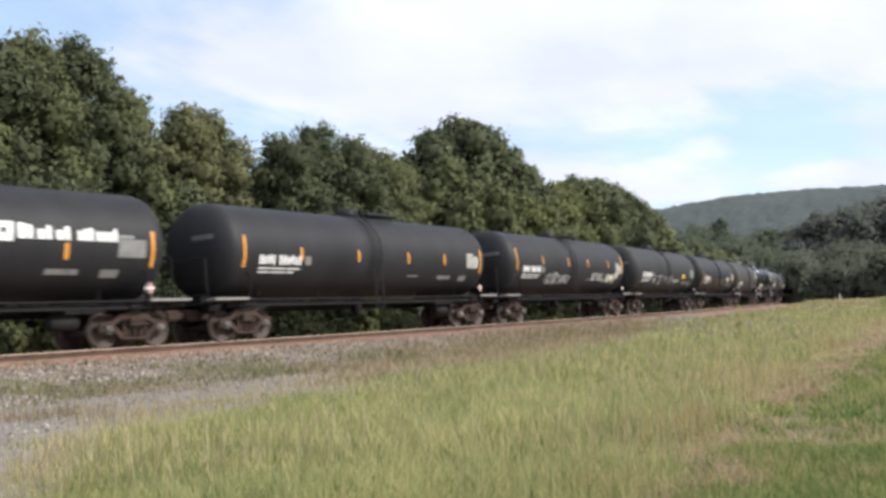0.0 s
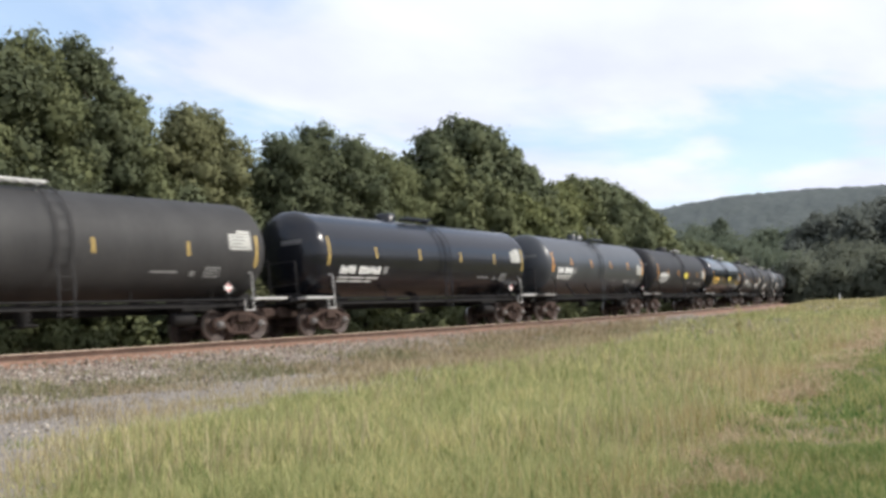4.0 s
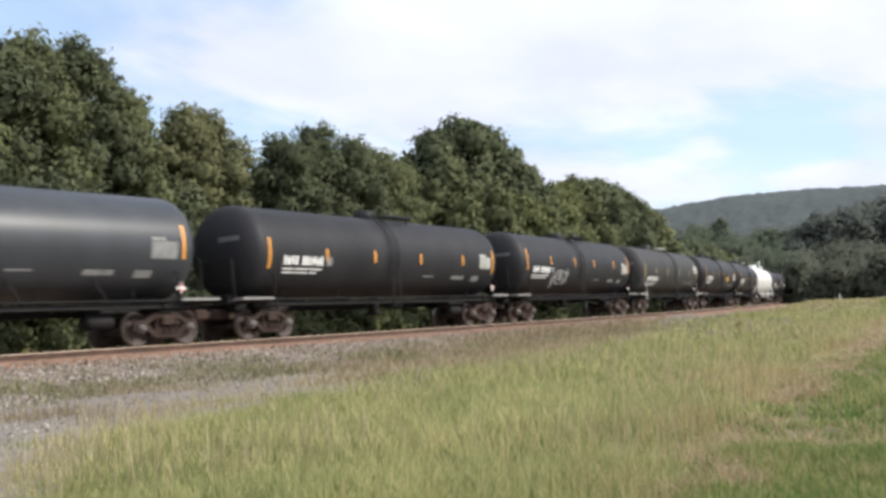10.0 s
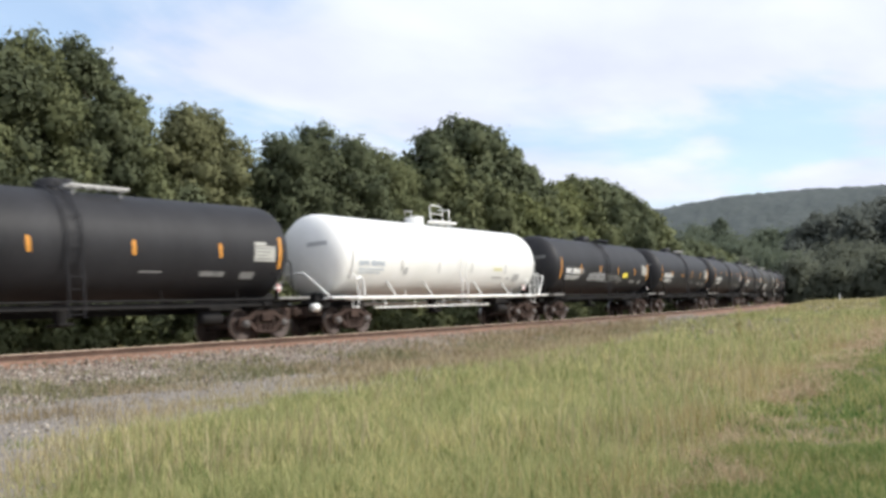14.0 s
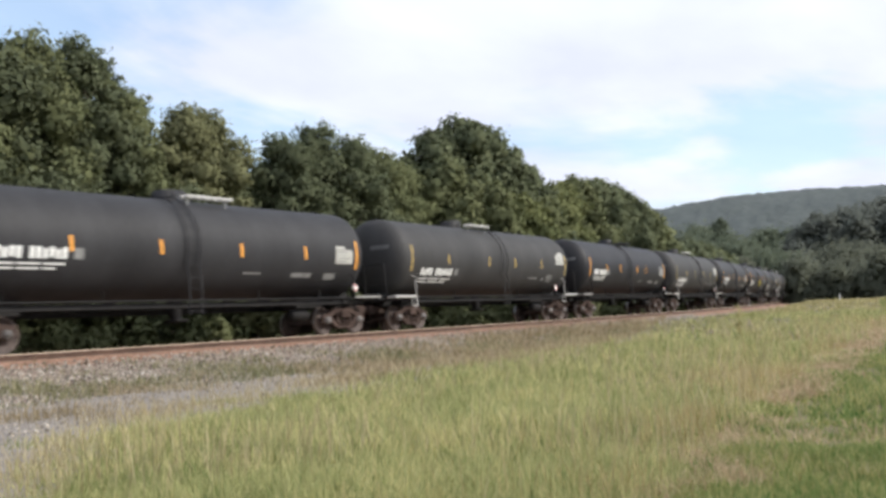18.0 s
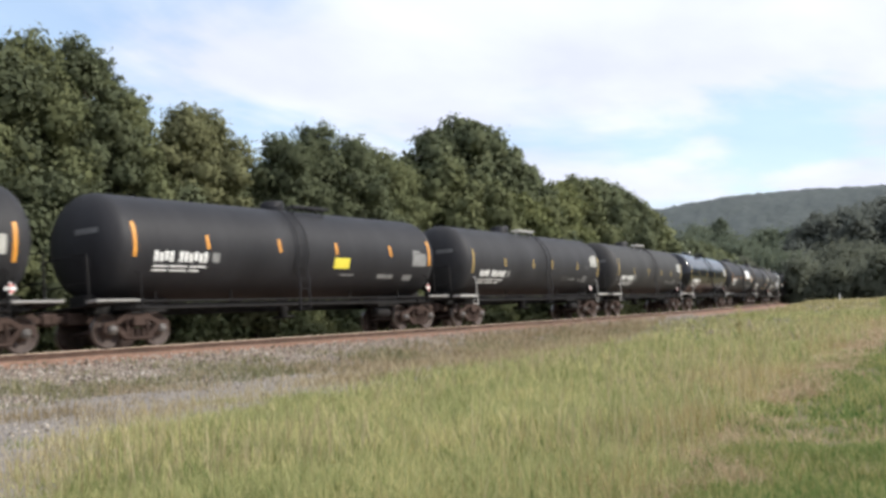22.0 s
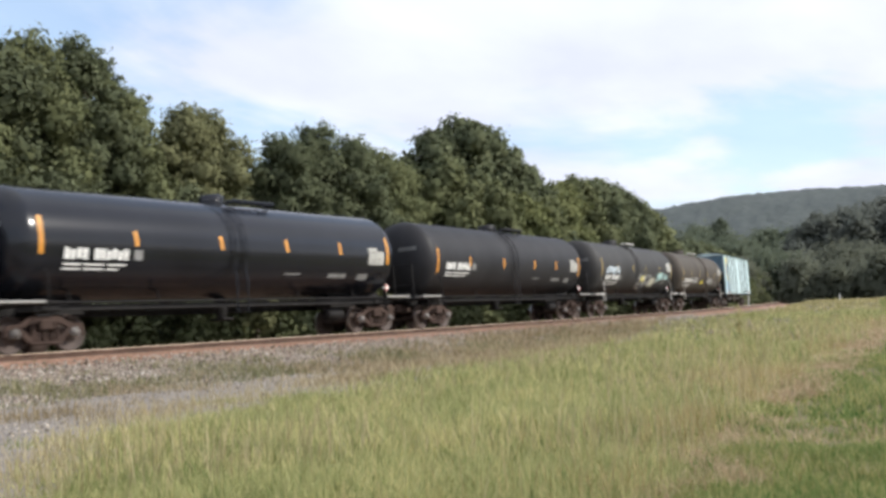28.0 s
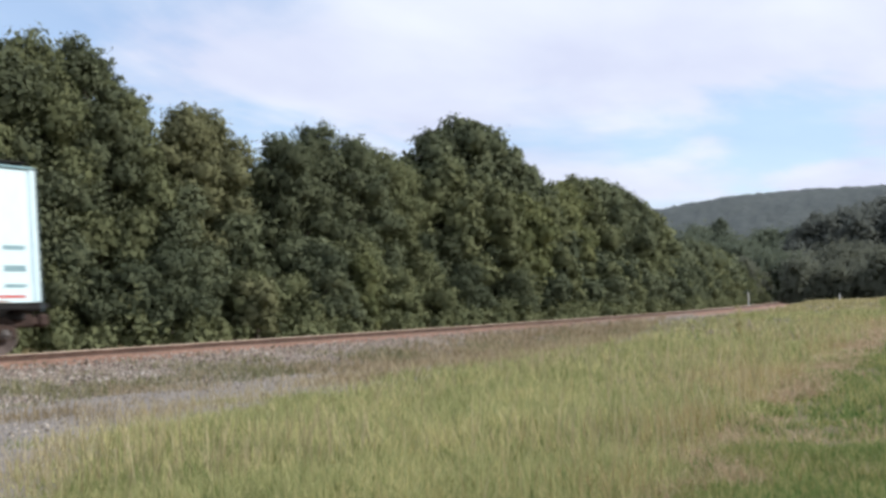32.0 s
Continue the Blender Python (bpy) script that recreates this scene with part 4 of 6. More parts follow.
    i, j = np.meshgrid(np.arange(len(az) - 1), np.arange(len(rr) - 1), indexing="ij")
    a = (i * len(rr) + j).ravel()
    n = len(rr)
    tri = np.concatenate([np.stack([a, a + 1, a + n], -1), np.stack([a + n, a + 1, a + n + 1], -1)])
    raw_mesh("hill", co, tri, "hill", "long hazy wooded ridge in the distance", "hill", kind="structure")
    for az_, r, h in ((19.45, 128, 2.0), (14.85, 150, 0.9)):
        x, y = polar(az_, r)
        z = float(ground_height(x, y))
        p = Build().box(-0.07, 0.07, -0.07, 0.07, -0.3, h, 0.02).lathe([(h, 0.09), (h + 0.05, 0.06), (h + 0.07, 0.001)], "z", (0, 0, 0), 8)
        thing("marker_post", "short white marker post beside the track", "post", mesh=p.mesh("marker_post", "post"), m=pose(x, y, z))


def build_field_plants():
    """A tall weed that stands out of the grass."""
    x, y = polar(20.05, 39)
    z = float(ground_height(x, y))
    weed = thing("tall_weed", "tall thin dry weed standing over the grass", "weed", m=pose(x, y, z))
    part("stem", Build().rod([(0, 0, 0), (0.02, 0.01, 0.6), (0.10, 0.02, 1.1), (0.26, 0.05, 1.5)], 0.014, 5).mesh("stem", "grass"), weed)
    rng = np.random.default_rng(4)
    co, t, face = leaf_cloud(rng, [(0.05, 0, 0.7, 0.12, 0.12, 0.4), (0.18, 0.04, 1.3, 0.10, 0.10, 0.25)], 70, 0.085)
    part("leaf_spray", raw_mesh("leaf_spray", co, t, "far_grass", "", None), weed)


# ---------------------------------------------------------------- the train
PITCH_CAR, FIRST = 18.684, 10.56
SPEED = 22.2853
RT, ZT, HALF = 1.565, 2.93, 7.72        # the tank's radius, axis height and half length without its heads
WHEEL = 0.4826
WHEELSETS = {}


def on_tank(u, z, off=0.004, R=RT):
    """A point of the tank's near side at u along it and the height z."""
    a = math.asin(max(-0.98, min(0.98, (z - ZT) / R)))
    return (u, -(R + off) * math.cos(a), ZT + (R + off) * math.sin(a))


def panel(b, u0, u1, z0, z1, off=0.004, skew=0.0, nz=4, slot=0):
    """A painted panel that hugs the tank."""
    vs, fs = [], []
    for i in range(nz + 1):
        z = z0 + (z1 - z0) * i / nz
        d = skew * (i / nz - 0.5)
        vs += [on_tank(u0 + d, z, off), on_tank(u1 + d, z, off)]
    for i in range(nz):
        fs.append([2 * i, 2 * i + 1, 2 * i + 3, 2 * i + 2])
    b.add(vs, fs, True, slot)
    return b


def ribbon(b, pts, w, off=0.006, slot=0):
    """A painted stroke along (u, z) points of the tank's side."""
    vs, fs = [], []
    fine = [pts[0]]
    for (ua, za), (ub, zb) in zip(pts, pts[1:]):
        n = max(1, int(math.hypot(ub - ua, zb - za) / 0.12))
        fine += [(ua + (ub - ua) * (i + 1) / n, za + (zb - za) * (i + 1) / n) for i in range(n)]
    pts = fine
    for i, (u, z) in enumerate(pts):
        u0, z0 = pts[max(i - 1, 0)]
        u1, z1 = pts[min(i + 1, len(pts) - 1)]
        du, dz = u1 - u0, z1 - z0
        l = math.hypot(du, dz) or 1
        nu, nz = -dz / l * w / 2, du / l * w / 2
        vs += [on_tank(u + nu, z + nz, off), on_tank(u - nu, z - nz, off)]
    for i in range(len(pts) - 1):
        fs.append([2 * i, 2 * i + 1, 2 * i + 3, 2 * i + 2])
    b.add(vs, fs, True, slot)


def tank_profile(cut=0.0, r=RT):
    """Points (u, radius) of the shell; cut: how much shorter one end is."""
    far = HALF - cut
    pts = []
    for i in range(9):
        a = math.pi / 2 * i / 8
        pts.append((-HALF - 0.76 * math.cos(a), max(0.001, r * math.sin(a))))
    pts += [(-HALF + 0.08, r), (-HALF / 2, r), (0.0, r), (far / 2, r), (far - 0.08, r)]
    for i in range(9):
        a = math.pi / 2 * (1 - i / 8)
        pts.append((far + 0.76 * math.cos(a), max(0.001, r * math.sin(a))))
    return pts


def make_truck_parts():
    """The cast sideframe, bolster, springs and wheelset of a truck, in the truck's space (z = 0 at the rail)."""
    def sideframe():
        b = Build()
        out = [(-1.18, 0.62), (-1.12, 0.70), (-0.72, 0.74), (-0.40, 0.93), (0.40, 0.93), (0.72, 0.74), (1.12, 0.70), (1.18, 0.62), (1.18, 0.44),
               (1.08, 0.44), (1.06, 0.60), (0.74, 0.58), (0.46, 0.25), (0.30, 0.20), (-0.30, 0.20), (-0.46, 0.25), (-0.74, 0.58), (-1.06, 0.60), (-1.08, 0.44), (-1.18, 0.44)]
        up = [(-1.18, 0.62), (-1.12, 0.70), (-0.72, 0.74), (-0.40, 0.93), (0.40, 0.93), (0.72, 0.74), (1.12, 0.70), (1.18, 0.62), (1.10, 0.585), (0.70, 0.60), (0.42, 0.76), (-0.42, 0.76), (-0.70, 0.60), (-1.10, 0.585)]
        b.plate(up, -0.07, 0.07)
        for sx in (-1, 1):
            dn = [(0.70, 0.63), (0.80, 0.56), (0.50, 0.24), (0.34, 0.19), (0.30, 0.30), (0.40, 0.36)]
            b.plate([(sx * x, z) for x, z in dn], -0.065, 0.065)
            b.box(sx * 0.36 - 0.05, sx * 0.36 + 0.05, -0.09, 0.09, 0.28, 0.80, 0.02)
            b.box(min(sx * 1.06, sx * 1.18), max(sx * 1.06, sx * 1.18), -0.06, 0.06, 0.40, 0.66, 0.02)
            b.box(min(sx * 0.66, sx * 0.76), max(sx * 0.66, sx * 0.76), -0.06, 0.06, 0.40, 0.62, 0.02)
        b.box(-0.46, 0.46, -0.10, 0.10, 0.18, 0.27, 0.03)
        return b.mesh("sideframe", "truck")

    def springs():
        prof = []
        for k in range(5):
            prof += [(0.27 + k * 0.055, 0.072), (0.297 + k * 0.055, 0.094)]
        return Build().lathe(prof, "z", (0, 0, 0), 6).mesh("spring", "truck")

    def bolster():
        return Build().box(-0.22, 0.22, -1.15, 1.15, 0.56, 0.82, 0.03).lathe([(0.80, 0.36), (0.98, 0.33), (1.0, 0.001)], "z", (0, 0, 0), 14).mesh("bolster", "truck")

    def wheelset():
        b = Build()
        b.lathe([(-1.12, 0.001), (-1.12, 0.075), (-0.80, 0.08), (-0.60, 0.09), (0.60, 0.09), (0.80, 0.08), (1.12, 0.075), (1.12, 0.001)], "y", (0, 0, 0), 12)
        for sd in (-1, 1):
            y = 0.755 * sd
            pr = [(-0.07 * sd, 0.11), (-0.07 * sd, WHEEL + 0.025), (-0.045 * sd, WHEEL + 0.025), (-0.03 * sd, WHEEL)]
            b.lathe([(y + a, r) for a, r in pr], "y", (0, 0, 0), 22)
            b.lathe([(y - 0.03 * sd, WHEEL), (y + 0.065 * sd, WHEEL - 0.004)], "y", (0, 0, 0), 22, 1)
            pr = [(0.065 * sd, WHEEL - 0.004), (0.065 * sd, WHEEL - 0.07), (0.02 * sd, WHEEL - 0.10), (0.0, 0.22), (0.05 * sd, 0.16), (0.07 * sd, 0.11)]
            b.lathe([(y + a, r) for a, r in pr], "y", (0, 0, 0), 22)
        return b.mesh("wheelset", "wheel", "tread")

    def bearing():
        b = Build()
        b.lathe([(-0.10, 0.13), (0.06, 0.13), (0.09, 0.11), (0.10, 0.06), (0.115, 0.055), (0.12, 0.001)], "y", (0, 0, 0), 14)
        for k in range(3):
            a = 2 * math.pi * k / 3
            b.lathe([(0.09, 0.022), (0.125, 0.02), (0.128, 0.001)], "y", (0.07 * math.cos(a), 0, 0.07 * math.sin(a)), 6)
        return b.mesh("bearing_cap", "cap")

    return {"sideframe": sideframe(), "springs": springs(), "bolster": bolster(), "wheelset": wheelset(), "bearing": bearing()}


def truck(car, u):
    tp = shared("truck", make_truck_parts)
    t = part("truck", tp["bolster"], car, pose(u, 0, 0), "rusty cast-steel truck")
    for y in (-0.98, 0.98):
        part("sideframe", tp["sideframe"], t, pose(0, y, 0))
        for u_ in (-0.21, 0.0, 0.21):
            part("spring", tp["springs"], t, pose(u_, y, 0))
    for k, du in enumerate((-0.89, 0.89)):
        w = part("wheelset", tp["wheelset"], t, pose(du, 0, WHEEL))
        WHEELSETS.setdefault(k, []).append(w)
        part("bearing_cap", tp["bearing"], t, pose(du, -1.02, WHEEL, rz=180))
        part("bearing_cap", tp["bearing"], t, pose(du, 1.02, WHEEL))


def head_stencil_mesh(mat):
    """A pale stencil that hugs the domed end."""
    vs, fs = [], []
    n = 7
    for z in (3.20, 3.28, 3.36):
        for i in range(n):
            y = -1.0 + 0.75 * i / (n - 1)
            q = max(0.0, 1 - (y * y + (z - ZT) ** 2) / RT ** 2)
            vs.append((-HALF - 0.76 * math.sqrt(q) - 0.012, y, z))
    for r in range(2):
        for i in range(n - 1):
            fs.append([r * n + i, r * n + i + 1, (r + 1) * n + i + 1, (r + 1) * n + i])
    b = Build()
    b.add(vs, fs, True)
    return b.mesh("head_stencil", mat)


def stencil_marks(car, kind, mat):
    """Plain bars in the size of the painted marks, each a part."""
    u0, u1, z0, z1 = (-7.06, -5.40, 2.42, 2.62) if mat == "white_car_text" else (-6.78, -4.66, 2.37, 2.67) if kind == "T" else (-6.72, -4.18, 2.12, 2.40)
    w = (u1 - u0) / 10.9
    for i in range(10):
        u = u0 + i * w + (0.9 * w if i > 3 else 0)
        hi = z1 - (0.05 if i in (1, 6, 8) else 0)
        part("stencil_bar", shared(("bar", kind, mat, i), lambda: panel(Build(), u, u + w * 0.72, z0 + (0.04 if i in (2, 7) else 0), hi, nz=2).mesh("stencil_bar", mat)), car)
    for r in range(2):
        z = z0 - 0.10 - 0.115 * r
        for j, (a, b) in enumerate(((0.0, 0.26), (0.30, 0.62), (0.66, 0.97 - 0.12 * r))):
            part("stencil_line", shared(("line", kind, mat, r, j), lambda: panel(Build(), u0 + a * (u1 - u0), u0 + b * (u1 - u0), z - 0.05, z, nz=1).mesh("stencil_line", mat)), car)


def ladder_mesh(mat):
    """The side ladder: two stringers bent over the tank, and rungs."""
    b = Build()
    for u in (-0.24, 0.24):
        pts = [(u, -1.52, 0.80), (u, -1.56, 1.3), (u, -1.60, 1.9)]
        for k in range(8):
            a = radians(-25 + k * 15)
            pts.append((u, -(RT + 0.11) * math.cos(a), ZT + (RT + 0.11) * math.sin(a)))
        b.rod(pts, 0.026, 6)
    for k in range(11):
        if k < 4:
            y, z = -1.53 - 0.02 * k, 0.9 + 0.33 * k
        else:
            a = radians(-22 + (k - 4) * 14)
            y, z = -(RT + 0.11) * math.cos(a), ZT + (RT + 0.11) * math.sin(a)
        b.rod([(-0.24, y, z), (0.24, y, z)], 0.010, 5)
    return b.mesh("ladder", mat)


def side_rail_mesh(mat, y):
    b = Build()
    b.rod([(-8.0, y, 1.24), (8.0, y, 1.24)], 0.07 if mat == "white" else 0.032, 8)
    if mat != "white":
        b.box(-8.1, 8.1, y * 0.88 - 0.03, y * 0.88 + 0.03, 1.03, 1.19, 0.01)
    for u in (-6.2, -3.1, 3.1, 6.2):
        b.box(u - 0.03, u + 0.03, min(y, y * 0.55), max(y, y * 0.55), 1.20, 1.27, 0.01)
        b.rod([(u, y * 0.58, 1.23), (u, y * 0.58, ZT - math.sqrt(RT ** 2 - (y * 0.58) ** 2) + 0.03)], 0.03, 6)
    return b.mesh("side_rail", mat)


def bracket_mesh(mat, y):
    sg = -1 if y < 0 else 1
    return Build().rod([(0, y, 1.24), (-0.22, sg * 1.20, 1.72), (-0.28, sg * 1.12, 1.96)], 0.035, 6).mesh("bracket", mat)


def end_frame_mesh(mat):
    """Platform step and grab rail at one end of a car, on the near side (local x points outwards)."""
    b = Build()
    b.box(-0.75, 0.75, -1.50, -1.10, 1.22, 1.30, 0.012)
    return b.mesh("end_step", mat)


def end_rail_mesh(mat, bar):
    """The railing across a car's end: two posts and two bars."""
    b = Build()
    for y in (-0.95, 0.95):
        b.rod([(8.68, y, 1.20), (8.68, y, 2.52), (8.64, y * 0.9, 2.60)], 0.028, 6)
    b.rod([(8.68, -0.95, 1.80), (8.68, 0.95, 1.80)], 0.02, 6)
    b.rod([(8.64, -0.855, 2.60), (8.64, 0.855, 2.60)], 0.022, 6, 1)
    return b.mesh("end_rail", mat, bar)


def grab_mesh(mat):
    b = Build()
    b.rod([(0, -1.46, 0.86), (0, -1.46, 2.02), (0, -1.36, 2.10), (0, -1.22, 2.10)], 0.024, 6)
    b.rod([(-0.38, -1.46, 0.90), (-0.38, -1.46, 1.24)], 0.02, 6)
    b.rod([(0, -1.46, 0.90), (-0.38, -1.46, 0.90)], 0.02, 6)
    return b.mesh("grab_rail", mat)


def coupler_mesh():
    b = Build()
    b.box(0.0, 1.0, -0.22, 0.22, 0.72, 1.06, 0.03)
    b.box(0.95, 1.28, -0.11, 0.11, 0.78, 0.98, 0.03)
    b.box(1.22, 1.52, -0.20, 0.16, 0.72, 1.06, 0.06)
    return b.mesh("coupler", "truck")


def stub_sill_mesh(mat):
    b = Build()
    b.box(5.4, 8.35, -0.36, 0.36, 0.98, 1.54, 0.03)
    b.plate([(6.6, 1.3), (6.8, 1.66), (7.5, 1.66), (7.7, 1.3)], -0.46, 0.46)
    b.box(6.85, 7.45, -1.28, 1.28, 1.02, 1.30, 0.03)
    b.box(7.95, 8.75, -1.35, 1.35, 1.16, 1.22, 0.01)
    return b.mesh("stub_sill", mat)


def reservoir_mesh():
    return Build().lathe([(-0.45, 0.001), (-0.45, 0.15), (-0.38, 0.2), (0.38, 0.2), (0.45, 0.15), (0.45, 0.001)], "x", (0, 0, 0), 14).mesh("air_reservoir", "steel")


def top_works(car, finish, style, at):
    """The fittings over the middle of a tank: housing, valves, platform, railing."""
    top = ZT + RT
    def housing():
        return (Build().lathe([(top - 0.1, 0.42), (top + 0.26, 0.42), (top + 0.30, 0.36), (top + 0.31, 0.001)], "z", (0, 0, 0), 20)
                .box(-0.08, 0.08, -0.46, -0.38, top + 0.02, top + 0.2, 0.02).mesh("manway_housing", finish))
    part("manway_housing", shared(("housing", finish), housing), car, pose(at - 0.55, 0, 0))
    def valve():
        return Build().lathe([(top - 0.1, 0.24), (top + 0.30, 0.24), (top + 0.36, 0.18), (top + 0.37, 0.001)], "z", (0, 0, 0), 14).mesh("valve_cover", finish)
    if style not in ("low", "white"):
        part("valve_cover", shared(("valve", finish), valve), car, pose(at - 0.02 if style == "pale" else at - 1.15, 0, 0))
    mat = {"white": "white", "pale": "rail_white"}.get(style, finish)
    def deck():
        b = Build()
        for y in (-0.95, -0.72):
            b.box(-1.0, 1.0, y - 0.05, y + 0.05, top - 0.02, top + 0.05, 0.01)
        for k in range(6):
            u = -0.9 + 0.36 * k
            b.box(u - 0.04, u + 0.04, -1.0, -0.6, top - 0.06, top - 0.02, 0.01)
        for u in (-0.8, 0.8):
            b.rod([(u, -0.85, top - 0.02), (u, -0.80, top - 0.28)], 0.03, 6)
        return b.mesh("platform", mat)
    part("platform", shared(("deck", mat), deck), car, pose(at + 0.4, 0, 0), "pale steel platform" if style == "pale" else "")
    if style in ("white", "rail"):
        def hoop():
            b = Build()
            t = top
            b.rod([(-0.6, -0.75, t), (-0.6, -0.75, t + 0.66), (-0.48, -0.75, t + 0.74), (0.3, -0.75, t + 0.74), (0.42, -0.75, t + 0.66), (0.42, -0.75, t)], 0.028, 6)
            b.rod([(-0.6, -0.75, t + 0.38), (0.42, -0.75, t + 0.38)], 0.02, 6)
            return b.mesh("railing", mat)
        def post():
            return Build().rod([(1.0, -0.75, top - 0.02), (1.0, -0.75, top + 0.62), (1.0, -0.2, top + 0.68)], 0.028, 6).mesh("rail_post", mat)
        def frame_():
            return Build().rod([(-2.2, -0.5, top - 0.1), (-2.2, -0.5, top + 0.42), (-1.7, -0.5, top + 0.42), (-1.7, -0.5, top - 0.1)], 0.025, 6).mesh("pipe_guard", mat)
        for nm_, fn in (("railing", hoop), ("rail_post", post), ("pipe_guard", frame_)):
            part(nm_, shared((nm_, mat), fn), car, pose(at + 0.2, 0, 0))


FINISH_WORDS = {"satin": "satin black", "dull": "dull black", "grey": "dusty dark grey", "gloss": "glossy black", "brown": "dusty brown", "slate": "slate grey", "white": "white"}


def graffiti_strokes(u0, u1, z0, z1, seed, w=0.07, letters=6):
    """Looping sprayed strokes that spell nothing: one mesh for each figure."""
    rnd = random.Random(seed)
    figures = []
    dw = (u1 - u0) / letters
    for i in range(letters):
        b = Build()
        figures.append(b)
        cu, cz = u0 + (i + 0.5) * dw, (z0 + z1) / 2 + rnd.uniform(-0.06, 0.06)
        ru, rz = dw * 0.54, (z1 - z0) / 2 * rnd.uniform(0.8, 1.1)
        for loop in range(2):
            a0, turn = rnd.uniform(0, 6.28), rnd.uniform(2.4, 5.4) * rnd.choice((-1, 1))
            q0 = 1.0 if loop == 0 else rnd.uniform(0.4, 0.65)
            pts = []
            for k in range(9):
                a = a0 + turn * k / 8
                q = q0 * rnd.uniform(0.82, 1.12)
                pts.append((cu + ru * q * math.cos(a), cz + rz * q * math.sin(a)))
            ribbon(b, pts, w * rnd.uniform(0.6, 1.0), 0.006 + 0.002 * loop)
        for stroke in range(3):
            x0 = cu + ru * rnd.uniform(-0.8, 0.8)
            pts = [(x0, cz - rz * rnd.uniform(0.5, 1.1)), (x0 + ru * rnd.uniform(-0.4, 0.4), cz), (x0 + ru * rnd.uniform(-0.5, 0.5), cz + rz * rnd.uniform(0.5, 1.1))]
            ribbon(b, pts, w * rnd.uniform(0.5, 0.9), 0.010)
    return figures


def tank_car(k, finish="satin", kind="T", panels=(), stripes=True, marks="mark", graffiti=(), words="", top="low", short=True, su=(-4.6, -1.55, 1.7, 4.75), sz=2.75, tz=None, scrawl=(), climb=None, deck=None):
    """One tank car. kind T: broad orange end stripes; D: narrow dusty ones, pale steps and a data sheet."""
    car = thing("tank_car", words or f"{FINISH_WORDS[finish]} railway tank car with {'orange' if kind == 'T' else 'dusty yellow'} side stripes", "tank car", "tank cars of the train")
    part("tank", shared(("tank", finish), lambda: Build().lathe(tank_profile(0.28, RT - 0.015) if finish == "white" else tank_profile(), "x", (0, 0, ZT), 56).mesh("tank", finish)), car)
    body = "white" if finish == "white" else "steel"
    pale = "white" if finish == "white" else "rail_white"
    step = pale if kind == "D" or finish == "white" else "step_grey"
    for sg in (-1, 1):
        turn = pose(0, 0, 0, rz=0 if sg > 0 else 180)
        part("stub_sill", shared("sill", lambda: stub_sill_mesh("steel")), car, turn)
        part("coupler", shared("coupler", coupler_mesh), car, turn @ pose(7.85, 0, 0))
        part("side_rail", shared(("siderail", body, sg), lambda: side_rail_mesh(body, 1.36 * sg)), car)
        truck(car, 7.15 * sg)
        part("end_step", shared(("step", step), lambda: end_frame_mesh(step)), car, pose(8.0 * sg - (0.15 if sg < 0 else -0.15), 0, 0), "pale worn end step")
        if finish != "white" or sg > 0:
            part("end_rail", shared(("endrail", finish == "white"), lambda: end_rail_mesh("white" if finish == "white" else "steel", "white" if finish == "white" else "steel")), car, turn)
        gm = pale if kind == "D" or finish == "white" else "steel"
        part("grab_rail", shared(("grab", gm), lambda: grab_mesh(gm)), car, pose(7.35 * sg + (0.05 if sg < 0 else 0), 0, 0))
    for u in (-4.6, -1.9, 2.3, 4.9) if finish in ("white", "slate") else ():
        part("bracket", shared(("bracket", body), lambda: bracket_mesh(body, -1.36)), car, pose(u, 0, 0))
    part("air_reservoir", shared("reservoir", reservoir_mesh), car, pose(5.0, -0.75, 0.72))
    part("outlet_valve", shared("outlet", lambda: Build().lathe([(0.75, 0.16), (1.0, 0.20), (1.56, 0.20)], "z", (0, 0, 0), 12).box(-0.25, 0.25, -0.3, 0.3, 0.70, 0.78, 0.02).mesh("outlet_valve", "steel")), car, pose(0.2, 0, 0))
    at = -0.65 if kind == "D" else 0.1
    lm = "white" if finish == "white" else finish
    part("ladder", shared(("ladder", lm), lambda: ladder_mesh(lm)), car, pose(climb or (0.42 if finish == "white" else 0.45 if kind == "D" else -0.38), 0, 0))
    top_works(car, finish, top, deck or -0.94 if kind == "D" and finish != "white" else at + 0.55)
    # paint
    tape = "soft_grey" if finish == "white" else "orange" if kind == "T" else "amber"
    wide = 0.11 if kind == "T" else 0.09
    if stripes:
        tz = tz or sz
        slant = 0.045
        def tall():
            return panel(Build(), -wide / 2, wide / 2, tz - 0.50, tz + 0.50, nz=6).mesh("reflective_stripe", tape)
        def low_():
            return panel(Build(), -wide / 2, wide / 2, sz - 0.21, sz + 0.21, skew=-slant, nz=3).mesh("reflective_stripe", tape)
        words_ = f"{'orange' if kind == 'T' else 'dusty yellow'} reflective stripe"
        for u in (-7.50, 7.56):
            part("reflective_stripe", shared(("tall", tape, tz), tall), car, pose(u, 0, 0), words_)
        if short:
            for u in su:
                part("reflective_stripe", shared(("short", tape, sz), low_), car, pose(u, 0, 0), words_)
    part("head_stencil", shared(("head_stencil", finish == "white"), lambda: head_stencil_mesh("soft_grey" if finish == "white" else "ghost")), car, None, "pale stencil on the tank's head")
    seed = 40 + k
    stencil_marks(car, kind, marks)
